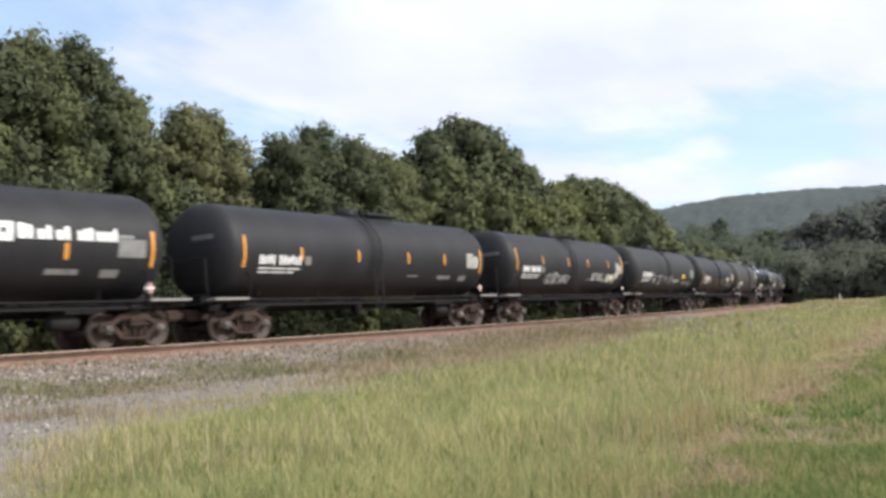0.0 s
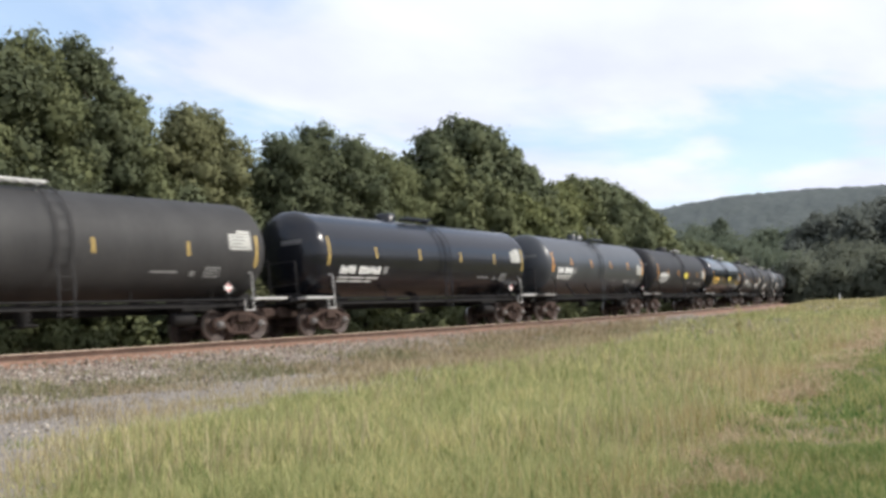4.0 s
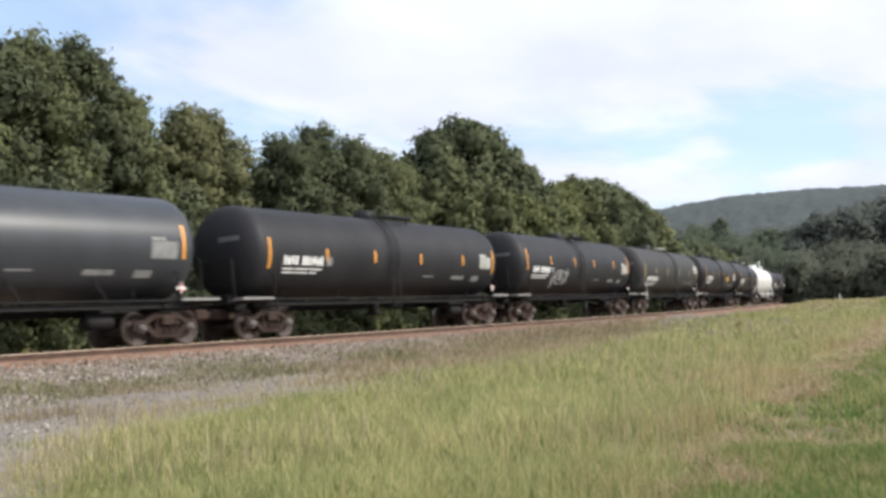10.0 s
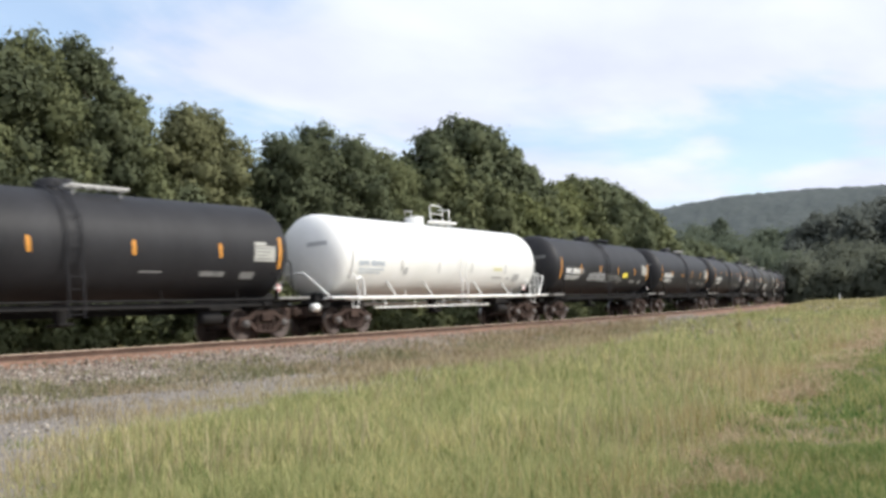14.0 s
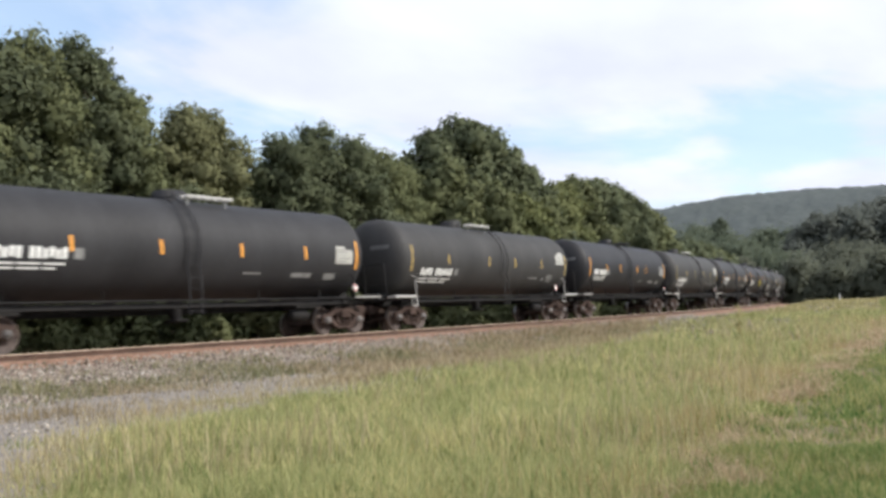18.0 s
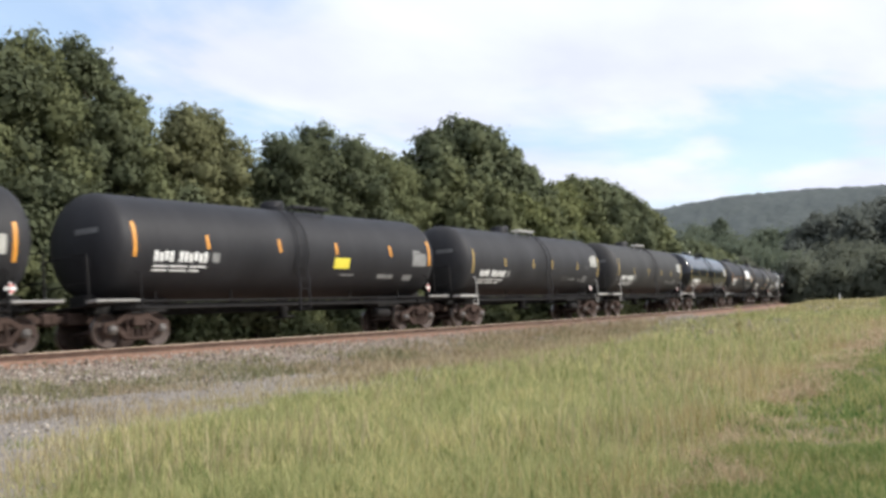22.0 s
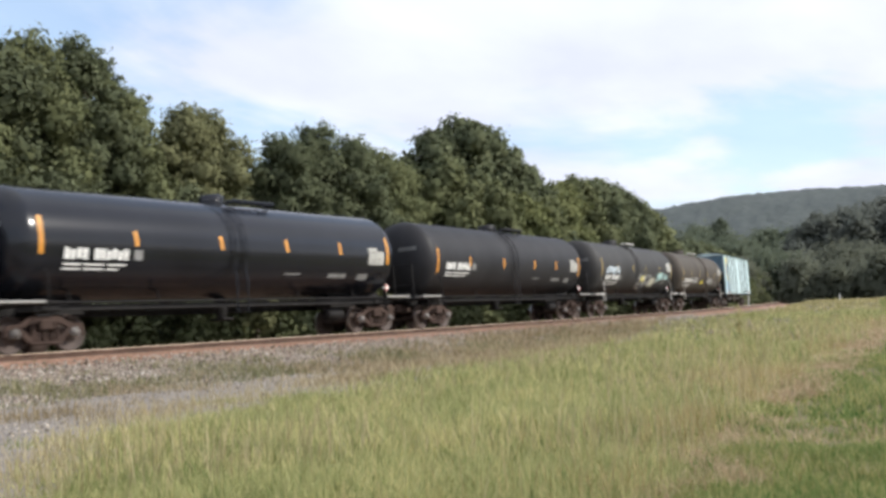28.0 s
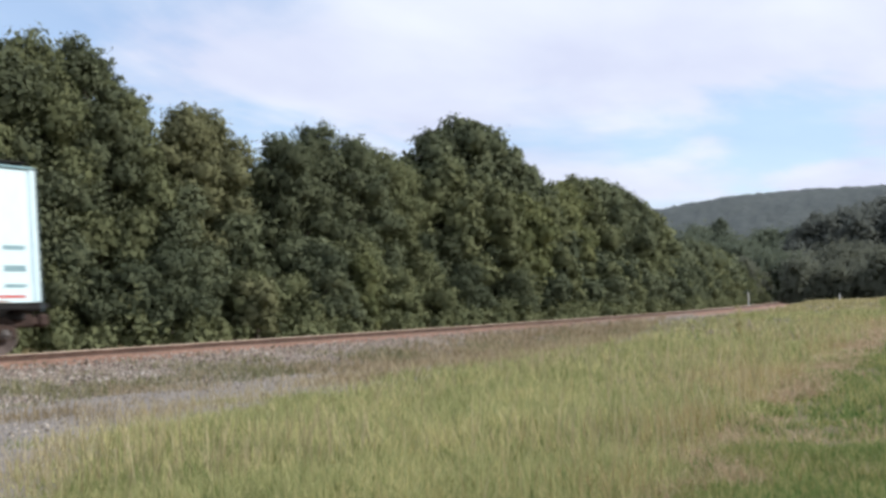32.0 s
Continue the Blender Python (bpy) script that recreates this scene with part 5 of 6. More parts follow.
    small = ((-4.50, -4.20, 2.38, 2.66), (1.9, 2.7, 2.06, 2.11), (4.2, 5.2, 1.98, 2.12), (5.9, 6.5, 1.92, 2.12)) if kind == "T" else (
        (-4.02, -3.76, 2.14, 2.40), (3.4, 4.4, 2.06, 2.12), (4.9, 5.1, 1.98, 2.12), (5.48, 6.08, 1.95, 2.25))
    for i, q in enumerate(small):
        part("stencil", shared(("stencil", kind, i, finish == "white"), lambda: panel(Build(), *q, nz=2).mesh("stencil", "soft_grey" if finish == "white" else "dim")), car)
    if kind == "D" and finish != "white":
        part("stencil", shared("stencil_inside", lambda: panel(Build(), 5.54, 6.02, 2.00, 2.20, 0.008, nz=2).mesh("stencil", "inkbar")), car)
        for r in range(2):
            part("stencil_bar", shared(("stencil_line", r), lambda: panel(Build(), 5.58, 5.98 - 0.1 * r, 2.125 - 0.085 * r, 2.165 - 0.085 * r, 0.011, nz=1).mesh("stencil_bar", "dim")), car)
    if finish != "white":
        b = Build()
        z0, z1 = (2.45, 3.06) if kind == "T" else (2.78, 3.40)
        panel(b, 6.38, 7.32, z0, z1 - 0.12, nz=4)
        panel(b, 6.38 if kind == "T" else 6.75, 6.9 if kind == "T" else 7.32, z1 - 0.10, z1, nz=1)
        data = part("data_panel", b.mesh("data_panel", "sheet" if kind == "D" else "dim" if k % 3 == 0 else "sheet"), car, None, "pale data panel")
        for r in range(4):
            z, e = z0 + 0.06 + r * 0.11, (k + r) % 3
            part("data_line", shared(("data_line", kind, r, e), lambda: panel(Build(), 6.46, 6.95 + 0.1 * e, z, z + 0.045, 0.008, nz=1).mesh("data_line", "dim")), data)
    # hazard sign, a diamond in its holder
    su = 7.42 if kind == "T" else 6.30
    b = Build()
    c = 0.17
    b.add([(su - c, -1.462, 1.60), (su, -1.462, 1.60 - c), (su + c, -1.462, 1.60), (su, -1.462, 1.60 + c),
           (su - c, -1.442, 1.60), (su, -1.442, 1.60 - c), (su + c, -1.442, 1.60), (su, -1.442, 1.60 + c)],
          [[0, 1, 2, 3], [7, 6, 5, 4], [0, 4, 5, 1], [1, 5, 6, 2], [2, 6, 7, 3], [3, 7, 4, 0]])
    sign = part("hazard_sign", shared(("sign", kind), lambda: b.mesh("hazard_sign", "mark")), car, None, "white and red diamond sign")
    def sign_red():
        q = Build()
        e = 0.84 * c
        for sg in (-1, 1):
            q.add([(su - e * 0.72, -1.468, 1.60 + sg * e * 0.28), (su + e * 0.72, -1.468, 1.60 + sg * e * 0.28), (su, -1.468, 1.60 + sg * e)], [[0, 1, 2][::sg]])
        return q.mesh("sign_field", "red")
    part("sign_field", shared(("signred", kind), sign_red), sign)
    part("sign_bracket", shared(("signbr", kind), lambda: Build().box(su - 0.03, su + 0.03, -1.44, -1.28, 1.20, 1.70, 0.01).mesh("sign_bracket", "steel")), car)
    if finish == "white":
        white_gear(car)
    for i, (mat, u0, u1, z0, z1, skew) in enumerate(panels):
        part("painted_panel", panel(Build(), u0, u1, z0, z1, 0.005, skew).mesh("painted_panel", mat), car, None, f"{M[mat].name.split('_')[0]} painted panel")
    for u0, *lines in scrawl:
        b = Build()
        for i, pts in enumerate(lines):
            ribbon(b, [(u0 + 0.62 * x, 1.96 + 0.52 * z) for x, z in pts], 0.07, 0.006 + 0.002 * i)
        part("graffiti", b.mesh("graffiti", "spray_white"), car, None, "white sprayed letter")
    for i, (mat, u0, u1, z0, z1, n, w) in enumerate(graffiti):
        first = None
        for b in graffiti_strokes(u0, u1, z0, z1, seed * 7 + i, w, n):
            if first is None:
                first = part("graffiti", b.mesh("graffiti", mat), car, None, f"{M[mat].name.split('_')[0]} sprayed graffiti")
            else:
                part("graffiti_figure", b.mesh("graffiti_figure", mat), first)
    return car


def white_gear(car):
    """The white car's end frames, lower pipe and bell-shaped brake cylinder."""
    b = Build().rod([(8.9, -1.30, 2.20), (8.15, -1.36, 1.27)], 0.035, 6).rod([(8.15, -1.36, 1.27), (8.15, -1.36, 2.35)], 0.032, 6).rod([(8.9, -1.30, 2.20), (8.9, -0.4, 2.45)], 0.03, 6)
    part("end_brace", b.mesh("end_brace", "white"), car)
    b = Build().rod([(-8.75, -1.36, 1.25), (-8.9, -0.35, 2.25), (-8.9, 0.5, 2.28)], 0.036, 6).rod([(-8.9, 0.5, 2.28), (-8.75, 1.36, 1.25)], 0.036, 6)
    part("end_brace", b.mesh("end_brace", "white"), car)
    for sg in (-1, 1):
        u = 6.95 * sg
        b = Build().rod([(u + 0.15, -1.40, 1.27), (u + 0.15, -1.40, 1.85), (u + 0.08, -1.40, 1.98), (u - 0.08, -1.40, 2.0), (u - 0.22, -1.36, 1.90)], 0.045, 8)
        part("grab_hoop", b.mesh("grab_hoop", "white"), car)
    b = Build().rod([(-6.0, -1.25, 0.88), (3.0, -1.25, 0.88)], 0.035, 6)
    part("lower_pipe", b.mesh("lower_pipe", "white"), car)
    for u in (-5.3, -3.2, -1.0, 1.6):
        part("pipe_hanger", shared("pipe_hanger", lambda: Build().rod([(0, -1.25, 0.86), (0, -1.30, 1.22)], 0.03, 6).mesh("pipe_hanger", "white")), car, pose(u, 0, 0))
    b = Build().lathe([(-0.2, 0.001), (-0.2, 0.11), (-0.07, 0.15), (0.08, 0.15), (0.19, 0.10), (0.22, 0.001)], "x", (-9.25, -1.0, 0.96), 14)
    part("brake_cylinder", b.mesh("brake_cylinder", "white"), car)


def hopper_car():
    car = thing("hopper_car", "pale blue covered hopper car with dark side ribs", "hopper car", "")
    L, W, Z0, Z1 = 7.875, 1.58, 1.23, 4.60
    b = Build()
    # the body with sloped end sheets
    b.plate([(-L + 0.1, Z1 + 0.05), (L - 0.1, Z1 + 0.05), (L - 0.1, 3.2), (L - 1.5, 1.3), (-L + 1.5, 1.3), (-L + 0.1, 3.2)], -W + 0.04, W - 0.04)
    part("body", b.mesh("body", "steel"), car, None, "dark hopper body with sloping ends")
    half = (0.94, 1.855, 2.80, 3.74, 4.665, 5.585, 6.345)
    ribs = [-L + 0.07] + [-u for u in half[::-1]] + list(half) + [L - 0.07]
    for sg in (-1, 1):
        for i in range(len(ribs) - 1):
            x0, x1 = ribs[i] + 0.034, ribs[i + 1] - 0.034
            part("side_sheet", Build().box(x0, x1, min(sg * (W - 0.05), sg * W), max(sg * (W - 0.05), sg * W), Z0, Z1, 0.008).mesh("side_sheet", "hopper"), car)
        for i, u in enumerate(ribs):
            w = 0.06 if i in (0, 15) else 0.045 if i in (1, 14) else 0.026
            part("side_rib", Build().box(u - w, u + w, min(sg * (W - 0.05), sg * (W + 0.05)), max(sg * (W - 0.05), sg * (W + 0.05)), Z0, Z1, 0.01).mesh("side_rib", "hopper" if i in (0, 15) else "rib"), car)
        part("side_sill", Build().box(-L - 0.1, L + 0.1, min(sg * (W - 0.2), sg * (W - 0.06)), max(sg * (W - 0.2), sg * (W - 0.06)), 1.06, Z0 - 0.004, 0.02).mesh("side_sill", "steel"), car)
        part("top_chord", Build().box(-L, L, min(sg * (W - 0.06), sg * (W + 0.07)), max(sg * (W - 0.06), sg * (W + 0.07)), Z1 + 0.004, Z1 + 0.075, 0.02).mesh("top_chord", "chord_teal"), car)
    b = Build()
    n = 9
    arc = [(-W + 2 * W * i / (n - 1), Z1 + 0.08 + 0.26 * math.sin(math.pi * i / (n - 1))) for i in range(n)]
    vs = [(u, y, z) for u in (-L, L) for y, z in arc]
    b.add(vs, [[i, i + 1, n + i + 1, n + i] for i in range(n - 1)] + [list(range(n)), list(range(2 * n - 1, n - 1, -1))], False)
    part("roof", b.mesh("roof", "hopper"), car)
    walk_b = Build()
    for y in (-0.62, 0.62):
        walk_b.box(-L - 0.35, L + 0.35, y - 0.2, y + 0.2, Z1 + 0.36, Z1 + 0.40, 0.01)
    for i in range(12):
        u = -L + 0.6 + i * (2 * L - 1.2) / 11
        walk_b.box(u - 0.03, u + 0.03, -0.85, 0.85, Z1 + 0.2, Z1 + 0.36, 0.01)
    part("roof_walk", walk_b.mesh("roof_walk", "steel"), car)
    for sg in (-1, 1):
        turn = pose(0, 0, 0, rz=0 if sg > 0 else 180)
        part("end_frame", shared("h_end", lambda: Build().box(L - 0.06, L + 0.02, -W + 0.05, W - 0.05, 3.45, 3.60, 0.01).box(L - 0.06, L + 0.02, -W + 0.05, W - 0.05, Z1 - 0.12, Z1, 0.01)
                                           .box(L - 0.10, L - 0.065, -W + 0.06, W - 0.06, 3.0, Z1 - 0.02, 0.008).mesh("end_frame", "hopper_end")), car, turn)
        for ys in (-1, 1):
            y0, y1 = sorted((ys * (W - 0.14), ys * (W - 0.002)))
            part("corner_post", Build().box(L - 0.02, L + 0.06, y0, y1, 1.24, Z1, 0.02).mesh("corner_post", "hopper"), car, turn)
        part("end_sill", shared("h_sill", lambda: Build().box(L - 2.4, L + 0.4, -0.36, 0.36, 0.9, 1.25, 0.03).box(L - 0.1, L + 0.35, -1.45, 1.45, 1.08, 1.22, 0.02).mesh("end_sill", "steel")), car, turn)
        part("coupler", shared("coupler", coupler_mesh), car, turn @ pose(7.55, 0, 0))
        lad = Build()
        for y in (-1.5, -1.08):
            lad.rod([(L + 0.12, y, 1.0), (L + 0.12, y, Z1 + 0.1)], 0.022, 6)
        for i in range(9):
            lad.rod([(L + 0.12, -1.5, 1.15 + i * 0.38), (L + 0.12, -1.08, 1.15 + i * 0.38)], 0.016, 5)
        part("end_ladder", lad.mesh("end_ladder", "rib"), car, turn if sg > 0 else turn @ pose(0, 2.58, 0))
        truck(car, 6.35 * sg)
    for u in (-3.2, 0.0, 3.2):
        b = Build()
        t, d = 1.5, 0.35
        vs = [(u - t, -1.3, 1.3), (u + t, -1.3, 1.3), (u + t, 1.3, 1.3), (u - t, 1.3, 1.3), (u - d, -0.5, 0.5), (u + d, -0.5, 0.5), (u + d, 0.5, 0.5), (u - d, 0.5, 0.5)]
        b.add(vs, [[0, 1, 5, 4], [1, 2, 6, 5], [2, 3, 7, 6], [3, 0, 4, 7], [4, 5, 6, 7]])
        b.box(u - 0.45, u + 0.45, -0.65, 0.65, 0.42, 0.52, 0.02)
        part("discharge_chute", b.mesh("discharge_chute", "steel"), car)
    for u0, u1 in ((-4.6, -1.7), (0.6, 2.9)):
        part("gate_shaft", Build().rod([(u0, -1.15, 0.80), (u1, -1.15, 0.80)], 0.03, 6).mesh("gate_shaft", "step_grey"), car, None, "pale shaft of a discharge gate")
    part("gate_bracket", Build().rod([(-0.72, -1.2, 1.1), (-0.72, -1.2, 0.72), (-0.62, -1.2, 0.60), (-0.48, -1.2, 0.64), (-0.46, -1.2, 0.95)], 0.045, 6).mesh("gate_bracket", "rail_white"), car, None, "pale bracket under the hopper")
    part("brake_rod", Build().rod([(-5.0, -1.0, 0.78), (5.0, -1.0, 0.78)], 0.03, 6).mesh("brake_rod", "truck"), car)
    y = -W - 0.004
    def flat(b, u0, u1, z0, z1, dy=0.0, skew=0.0):
        b.add([(u0, y + dy, z0), (u1, y + dy, z0), (u1 + skew, y + dy, z1), (u0 + skew, y + dy, z1)], [[0, 1, 2, 3]])
        return b
    part("blue_panel", flat(Build(), -7.60, -6.42, 3.03, 3.88).mesh("blue_panel", "hopper_blue"), car, None, "dull blue end panel")
    part("blue_panel", flat(Build(), -7.05, -6.42, 1.42, 3.026).mesh("blue_panel", "hopper_blue"), car, None, "dull blue end panel")
    part("gold_panel", flat(Build(), -7.60, -6.42, 3.97, 4.45, -0.004).mesh("gold_panel", "sun_yellow"), car, None, "warm yellow panel")
    part("gold_panel", flat(Build(), -7.46, -7.12, 3.52, 3.86, -0.004).mesh("gold_panel", "sun_yellow"), car, None, "warm yellow panel")
    part("gold_stroke", flat(Build(), -6.80, -6.56, 2.45, 3.56, -0.006, -0.60).mesh("gold_stroke", "sun_yellow"), car)
    for r, n in enumerate((5, 6)):
        for i in range(n):
            u0 = -5.9 + i * 0.26
            part("stencil_bar", flat(Build(), u0, u0 + 0.18, 2.55 - r * 0.45, 2.78 - r * 0.45).mesh("stencil_bar", "faint"), car)
    for z, h in ((2.54, 0.12), (2.00, 0.16), (1.60, 0.09)):
        part("stencil_bar", flat(Build(), 6.95, 7.55, z, z + h).mesh("stencil_bar", "chord_teal"), car)
    for i, (u0, w, h) in enumerate(((-5.2, 0.2, 0.3), (-3.0, 0.25, 0.2), (-1.5, 0.2, 0.25), (2.95, 0.2, 0.12), (4.05, 0.14, 0.25), (5.3, 0.16, 0.18), (6.05, 0.2, 0.32))):
        part("stencil", flat(Build(), u0, u0 + w, 1.32, 1.32 + h).mesh("stencil", "red" if i == 3 else "faint" if i in (1, 2) else "rib"), car)
    for u0, u1, sd in ((-0.35, 0.55, 5), (0.80, 1.70, 6), (1.95, 2.75, 7)):
        rnd = random.Random(sd)
        pts = [(u0 + (u1 - u0) * q / 9, 1.55 + rnd.uniform(-0.16, 0.16)) for q in range(10)]
        b = Build()
        for (ua, za), (ub, zb) in zip(pts, pts[1:]):
            b.add([(ua, y - 0.003, za - 0.03), (ub, y - 0.003, zb - 0.03), (ub, y - 0.003, zb + 0.03), (ua, y - 0.003, za + 0.03)], [[0, 1, 2, 3]])
        part("graffiti", b.mesh("graffiti", "faint"), car, None, "faint grey scrawl")
    part("cyan_panel", flat(Build(), -7.62, -7.09, 1.75, 2.62).mesh("cyan_panel", "pale_cyan"), car, None, "pale cyan end panel")
    for i in range(4):
        u0 = -7.52 + 0.27 * i
        part("stencil_bar", flat(Build(), u0, u0 + 0.05, 4.03, 4.30, -0.008).mesh("stencil_bar", "hopper_blue"), car)
        part("stencil_bar", flat(Build(), u0 + 0.09, u0 + 0.21, 4.14, 4.19, -0.008).mesh("stencil_bar", "hopper_blue"), car)
    for i in range(13):
        u0 = -L + 0.75 + i * 1.13
        # one of a row of short pale dashes along the top chord
        part("roof_bracket", Build().box(u0, u0 + 0.34, -W - 0.09, -W - 0.074, Z1 + 0.02, Z1 + 0.07, 0.006).mesh("roof_bracket", "hopper"), car)
        part("rust_streak", flat(Build(), u0 + 0.15, u0 + 0.15 + 0.30 + 0.25 * math.sin(i * 2.3), Z0 + 0.012, Z0 + 0.05).mesh("rust_streak", "rust"), car, None, "rust along the bottom edge")
    for u0 in (6.75, -7.3):
        part("red_stencil", flat(Build(), u0, u0 + 0.75, 1.34, 1.42).mesh("red_stencil", "red"), car)
    return car


def big_bars(u0, u1, n, z, heights):
    """White bars in the size of a row of large painted letters."""
    w = (u1 - u0) / n
    return tuple(("mark", u0 + i * w, u0 + (i + (0.55 if h > 0.33 and i else 0.84)) * w, z, z + h, 0.0) for i, h in enumerate(heights))


# sprayed strokes in a box one unit high: u, then points (across, up)
ROUGH_LETTERS = (
    (-4.0, ((0.1, 0.0), (0.1, 0.95)), ((0.1, 0.95), (0.5, 1.0), (0.75, 0.8), (0.6, 0.5), (0.15, 0.42)), ((0.3, 0.42), (0.9, 0.0))),
    (-2.7, ((0.1, 0.05), (0.05, 0.9), (0.9, 1.0), (1.1, 0.75), (1.05, 0.1)), ((0.05, 0.0), (0.95, 0.06))),
    (-1.15, ((0.0, 1.0), (0.35, 0.55), (0.38, 0.0)), ((0.8, 0.85), (0.35, 0.55))),
    (0.02, ((0.08, 0.0), (0.05, 0.9)), ((0.05, 0.9), (0.4, 1.0), (0.55, 0.7), (0.35, 0.42), (0.08, 0.45))),
    (0.62, ((0.7, 0.9), (0.35, 1.02), (0.1, 0.75), (0.3, 0.48), (0.68, 0.55), (0.72, 0.9), (0.62, 0.3), (0.1, 0.0))),
)


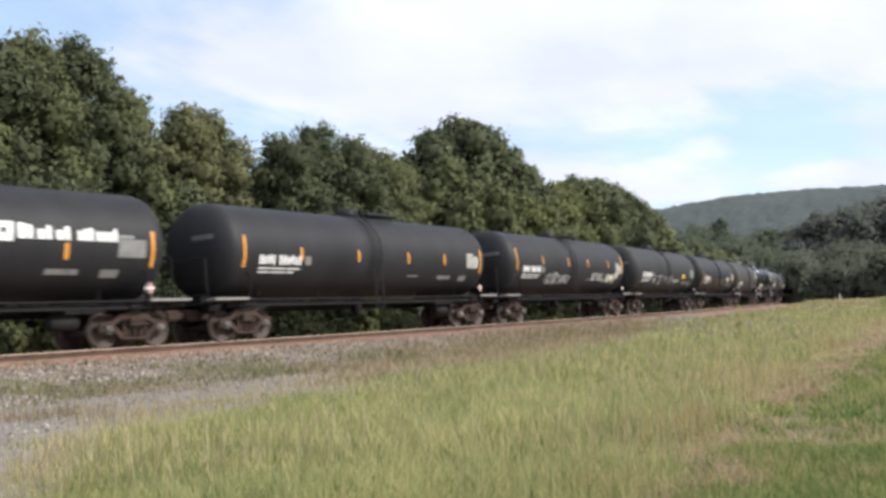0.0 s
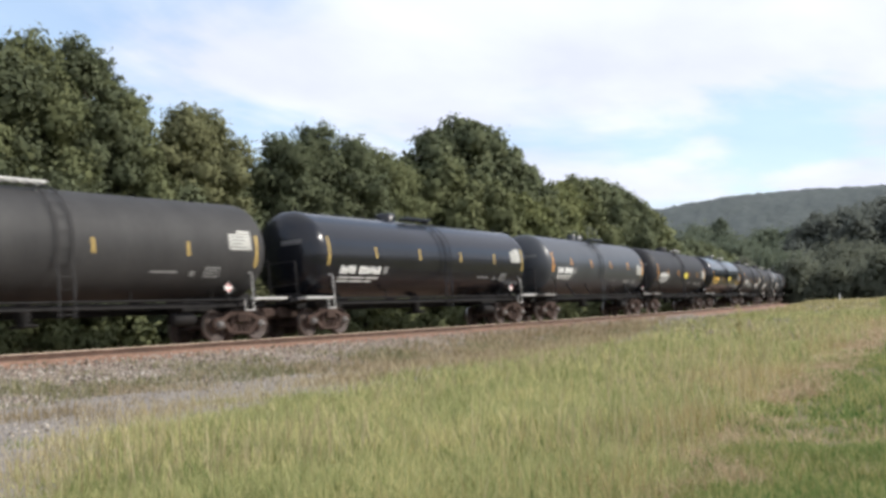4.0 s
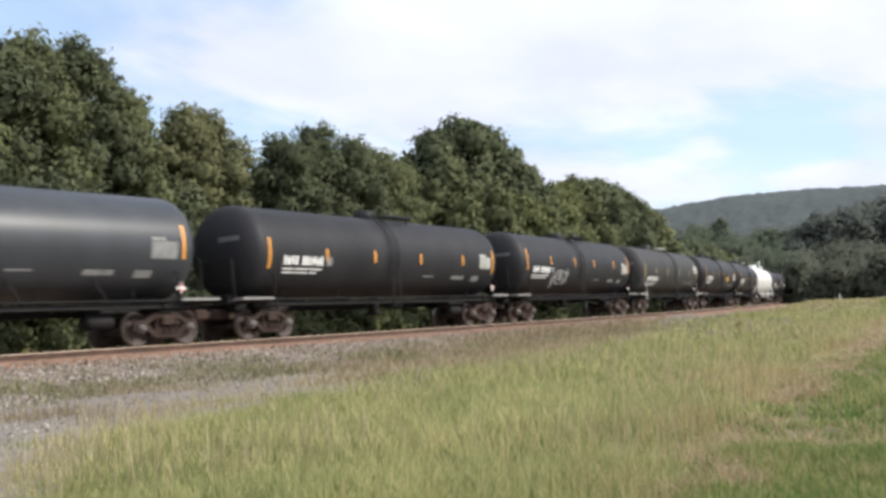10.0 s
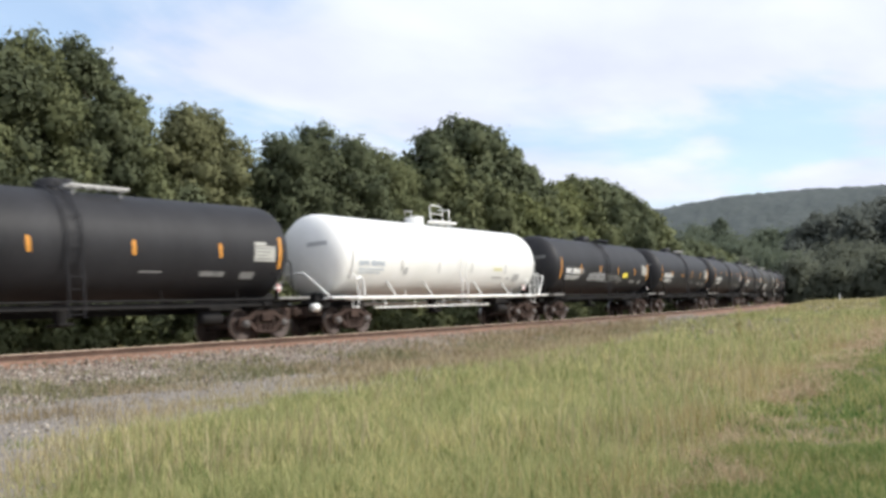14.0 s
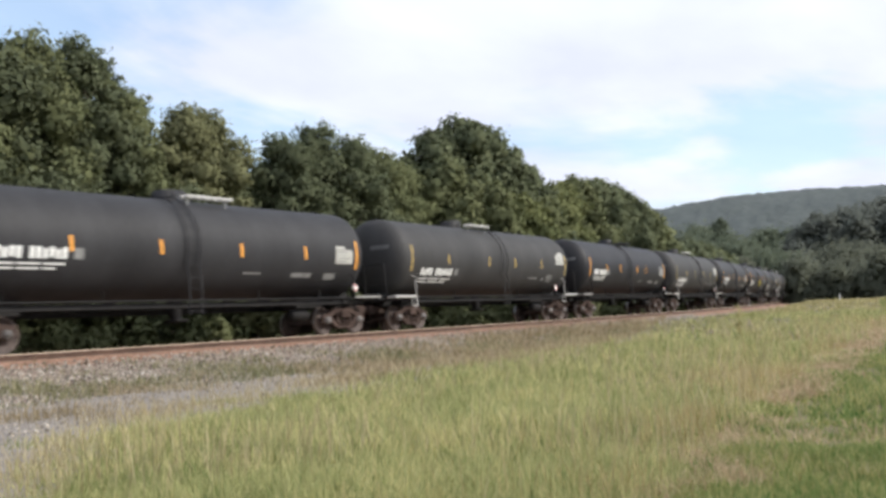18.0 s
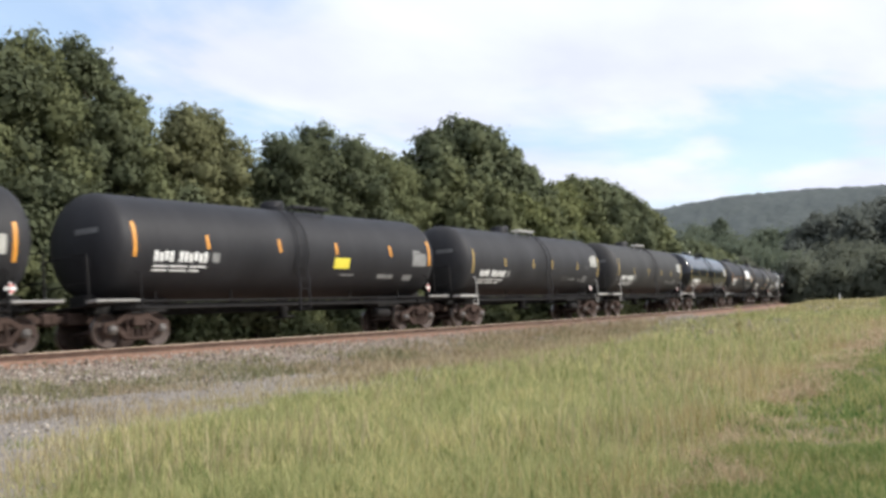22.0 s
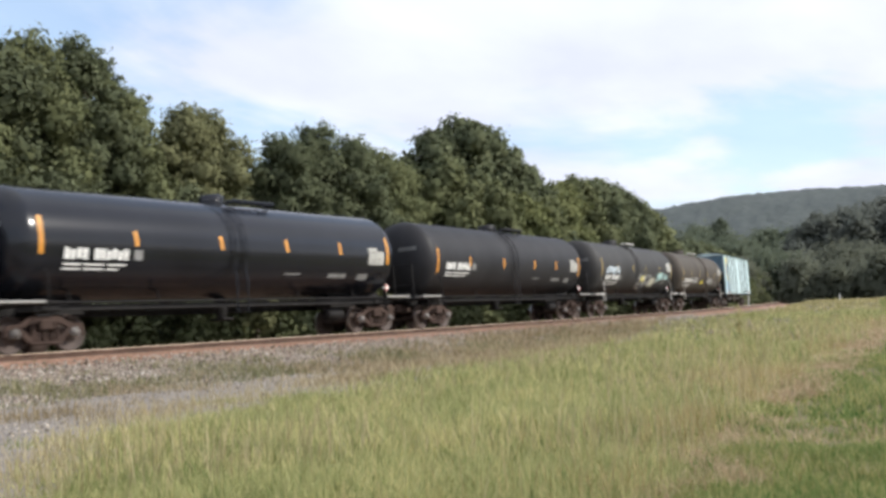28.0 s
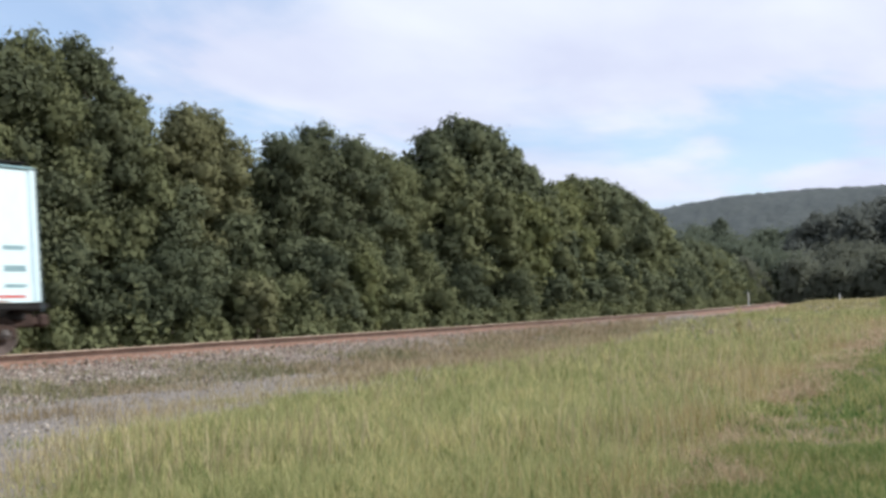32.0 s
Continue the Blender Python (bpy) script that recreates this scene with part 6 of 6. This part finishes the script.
def build_train():
    """The cars from the first in sight to the last; each stands at its place when the clock starts."""
    T = dict
    specs = {
        0: T(short=False, sz=2.70, panels=(("orange", 4.69, 4.81, 2.36, 2.78, 0.0), ("mark", 2.72, 3.22, 2.78, 3.28, 0.05), ("inkbar", 2.86, 3.04, 2.98, 3.12, 0.0))
             + big_bars(3.34, 4.98, 6, 2.86, (0.40, 0.36, 0.26, 0.36, 0.26, 0.36)) + big_bars(5.08, 6.44, 7, 2.86, (0.26, 0.32, 0.36, 0.26, 0.26, 0.26, 0.36)),
             words="satin black tank car with a large white painted emblem"),
        1: T(su=(-4.7, -1.45, 1.84, 4.53)),
        2: T(su=(-4.43, -1.0, 1.84, 5.1), sz=2.98, graffiti=(("spray_white", -3.8, -0.75, 1.86, 2.36, 4, 0.06), ("spray_white", 2.5, 4.46, 2.0, 2.42, 3, 0.07), ("spray_cream", 5.05, 6.75, 2.1, 2.45, 3, 0.16)),
             words="satin black tank car with white graffiti along its side"),
        3: T(finish="dull", stripes=False, panels=(("gold", 3.82, 4.58, 2.36, 2.66, 0.0), ("orange", 5.05, 5.12, 2.1, 2.34, 0.0), ("red", -7.05, -6.90, 1.95, 2.10, 0.0)),
             graffiti=(("spray_white", 1.44, 2.83, 2.05, 2.27, 5, 0.05),), scrawl=ROUGH_LETTERS,
             words="dull black tank car with scrawled grey graffiti and a gold panel"),
        4: T(su=(-4.0, -1.03, 1.63, 5.0), sz=2.28, tz=2.50, panels=(("mark", 3.78, 4.64, 2.37, 2.67, 0.0),), words="satin black tank car with orange stripes and a small white panel"),
        5: T(finish="grey", kind="D", top="pale", su=(-4.75, -1.52, 1.37, 4.72), sz=2.76), 6: T(finish="gloss", kind="D", top="low", sz=2.90),
        7: T(finish="slate", top="rail", su=(-4.9, -1.87, 1.4, 4.58), sz=2.98, tz=2.90),
        8: T(su=(-4.79, -1.6, 1.8, 4.6), sz=2.72, panels=(("yellow", 0.38, 1.24, 2.40, 2.76, 0.0),), top="pale", words="satin black tank car with orange stripes and a yellow panel"),
        9: T(finish="gloss", su=(-4.5, -1.84, 2.26, 5.52), sz=2.46, tz=2.62, panels=(("yellow", 0.72, 1.56, 2.42, 2.74, 0.0), ("gold", 5.45, 6.0, 2.16, 2.26, 0.0)), marks="gold", top="pale",
             words="glossy black tank car with golden marks and a yellow panel"),
        10: T(su=(-4.72, -1.5, 1.87, 5.13), sz=2.64, tz=2.70, graffiti=(("spray_white", -3.75, -2.04, 1.95, 2.45, 3, 0.09), ("dim", -1.65, 0.18, 1.9, 2.2, 3, 0.06), ("spray_white", 2.14, 5.98, 2.0, 2.42, 9, 0.09)), top="pale",
              words="satin black tank car with thick white graffiti"),
        11: T(finish="dull", kind="D", top="pale", su=(-4.29, -1.08, 1.92, 4.42), sz=2.67, tz=2.85), 12: T(finish="slate", short=False, sz=2.95, top="rail", words="slate grey tank car with plain sides"),
        13: T(su=(-4.49, -1.58, 1.57, 4.89), sz=2.75),
        14: T(su=(-4.57, -1.29, 1.68, 4.97), sz=2.99, graffiti=(("spray_white", -4.35, -2.16, 1.75, 2.62, 3, 0.055),), words="satin black tank car with white looping graffiti"),
        15: T(finish="grey", kind="D", top="pale", su=(-7.54, -4.78, -1.8, 1.56, 4.97), sz=2.77, tz=2.75),
        16: T(su=(-4.3, -1.53, 1.0, 4.25), sz=2.92, panels=(("gold", 2.68, 3.55, 2.34, 2.70, 0.0),), top="rail", words="satin black tank car with orange stripes and a gold panel"),
        17: T(top="pale", su=(-4.68, -1.71, 1.61, 4.9), sz=2.74),
        18: T(finish="white", kind="D", top="white", marks="white_car_text", su=(-4.2, -1.4, 1.35, 4.53), sz=2.46, panels=(("pale_yellow", 3.39, 4.21, 2.38, 2.50, 0.0),),
              words="white railway tank car with a white ladder and top railing"),
        19: T(su=(-4.6, -1.5, 1.65, 4.9), sz=2.66, panels=(("yellow", 2.65, 3.53, 2.24, 2.52, 0.0),), graffiti=(("spray_white", -3.4, -0.6, 2.0, 2.45, 4, 0.06), ("dim", -0.4, 2.4, 2.0, 2.4, 4, 0.06)),
              words="satin black tank car with grey graffiti and a yellow panel"),
        20: T(top="pale", su=(-4.7, -1.5, 1.86, 4.87), sz=2.70), 21: T(su=(-4.56, -1.8, 1.25, 4.66), sz=2.99), 22: T(finish="dull", top="pale", sz=2.78),
        23: T(finish="grey", kind="D", top="pale", su=(-4.6, -0.95, 1.68, 4.63), sz=2.77), 24: T(su=(-4.6, -2.1, 1.3, 3.2), sz=2.80),
        25: T(finish="grey", kind="D", top="pale", su=(-4.37, -1.48, 2.1, 4.74), sz=2.80), 26: T(finish="dull", su=(-4.29, -1.46, 1.73, 4.96), sz=2.76),
        27: T(su=(-4.7, -1.45, 1.55, 4.85), sz=2.98, panels=(("yellow", 1.45, 2.33, 2.29, 2.66, 0.0),), words="satin black tank car with orange stripes and a yellow panel"),
        28: T(finish="dull", kind="D", top="pale", su=(-4.35, -1.22, 1.1, 4.46), sz=2.78, panels=(("inkbar", 2.6, 3.6, 2.0, 2.25, 0.0), ("inkbar", 5.5, 6.1, 2.6, 2.8, 0.0)), words="dull black tank car with dark patches beside its data panel"),
        29: T(finish="grey", kind="D", top="pale", su=(-4.3, -1.01, 2.04, 4.63), sz=2.66, tz=2.84), 30: T(finish="gloss", kind="D", top="low", su=(-4.68, -1.42, 1.76, 4.83), sz=2.89),
        31: T(su=(-4.76, -1.47, 1.94, 5.49), sz=2.76, panels=(("mark", 2.33, 5.27, 2.79, 3.56, -0.12), ("dim", 3.5, 4.3, 2.92, 2.98, 0.0)), words="satin black tank car with a large slanting white panel"),
        32: T(finish="dull", kind="D", sz=2.80, panels=(("gold", 2.9, 4.2, 1.90, 2.06, 0.0), ("orange", 4.3, 4.42, 2.2, 2.42, 0.0))),
        33: T(finish="grey", kind="D", top="pale", sz=2.80, graffiti=(("spray_white", -0.4, 4.8, 2.1, 2.95, 9, 0.13), ("spray_white", 4.9, 6.8, 2.1, 2.7, 4, 0.10)), words="dusty dark grey tank car with big white graffiti"),
        34: T(finish="gloss", top="low", su=(-4.43, -1.13, 1.87, 4.7), sz=2.98), 35: T(su=(-4.74, -1.45, 1.9, 4.5), sz=2.73),
        36: T(finish="grey", kind="D", top="pale", climb=-0.8, deck=-0.34, su=(-4.6, -1.5, 1.25, 4.57), sz=2.82, graffiti=(("spray_mist", -6.75, -4.2, 2.5, 2.86, 6, 0.09), ("spray_white", -0.30, 2.6, 1.72, 2.52, 4, 0.065), ("spray_cream", 2.45, 3.66, 1.80, 2.36, 3, 0.085), ("spray_mint", 4.0, 5.45, 2.12, 2.62, 3, 0.12), ("spray_mint", 5.78, 6.58, 2.24, 2.54, 2, 0.09)), panels=(("yellow", 0.45, 1.30, 2.08, 2.40, 0.0),),
              words="dusty dark grey tank car with pale teal and cream graffiti"),
        37: T(finish="brown", kind="D", top="pale", su=(-4.6, -1.27, 1.55, 4.5), sz=2.77, graffiti=(("soft_grey", -3.98, -1.97, 2.05, 2.55, 4, 0.075), ("soft_grey", 1.9, 4.24, 2.0, 2.45, 4, 0.07)), panels=(("yellow", -0.62, 0.05, 2.03, 2.28, 0.0),),
              words="dusty brown tank car with faded grey graffiti"),
    }
    cars = [tank_car(k, **specs[k]) for k in range(38)]
    cars.append(hopper_car())
    return cars


def car_pose(k, t):
    """Where car k stands at t seconds: its two trucks on the line."""
    late = np.interp(t, [0, 10, 16, 21.9, 22.0, 32], [0.25, 0.05, -0.12, -0.38, 0.43, 0.37])
    s = FIRST + PITCH_CAR * k - SPEED * t + float(late) + {18: 0.25, 38: -1.055}.get(k, 0.0)
    xa, ya, _ = line(s - 7.15)
    xb, yb, _ = line(s + 7.15)
    lean = pose(0, -0.755, RAIL_DROP, -math.degrees(cant(s))) @ pose(0, 0.755, 0)
    return pose((xa + xb) / 2, (ya + yb) / 2, 0, rz=math.degrees(math.atan2(yb - ya, xb - xa))) @ lean


def motions():
    for k, car in enumerate(CARS):
        walk(car, [(float(t), car_pose(k, t)) for t in sorted({*range(33), 21.8, 21.9, 22.1, 22.2})])
    # every wheelset rolls at the same rate: key one for each axle, let the others use its keys
    for axle, sets in WHEELSETS.items():
        first = sets[0]
        du = first.matrix_basis.translation.x
        rows = []
        for f in range(32 * FPS + 1):
            t = f / FPS
            rows.append((t, Matrix.Translation((du, 0, WHEEL)) @ Matrix.Rotation(-SPEED * t / WHEEL, 4, "Y")))
        walk(first, rows)
        for w in sets[1:]:
            w.rotation_mode = "QUATERNION"
            w.animation_data_create()
            w.animation_data.action = first.animation_data.action
            w.animation_data.action_slot = first.animation_data.action_slot


# ---------------------------------------------------------------- everything
build_ground()
build_track()
build_gravel()
build_far()
build_trees()
build_undergrowth()
build_field_plants()
CARS = build_train()
scatter_stones()
build_grass()
motions()
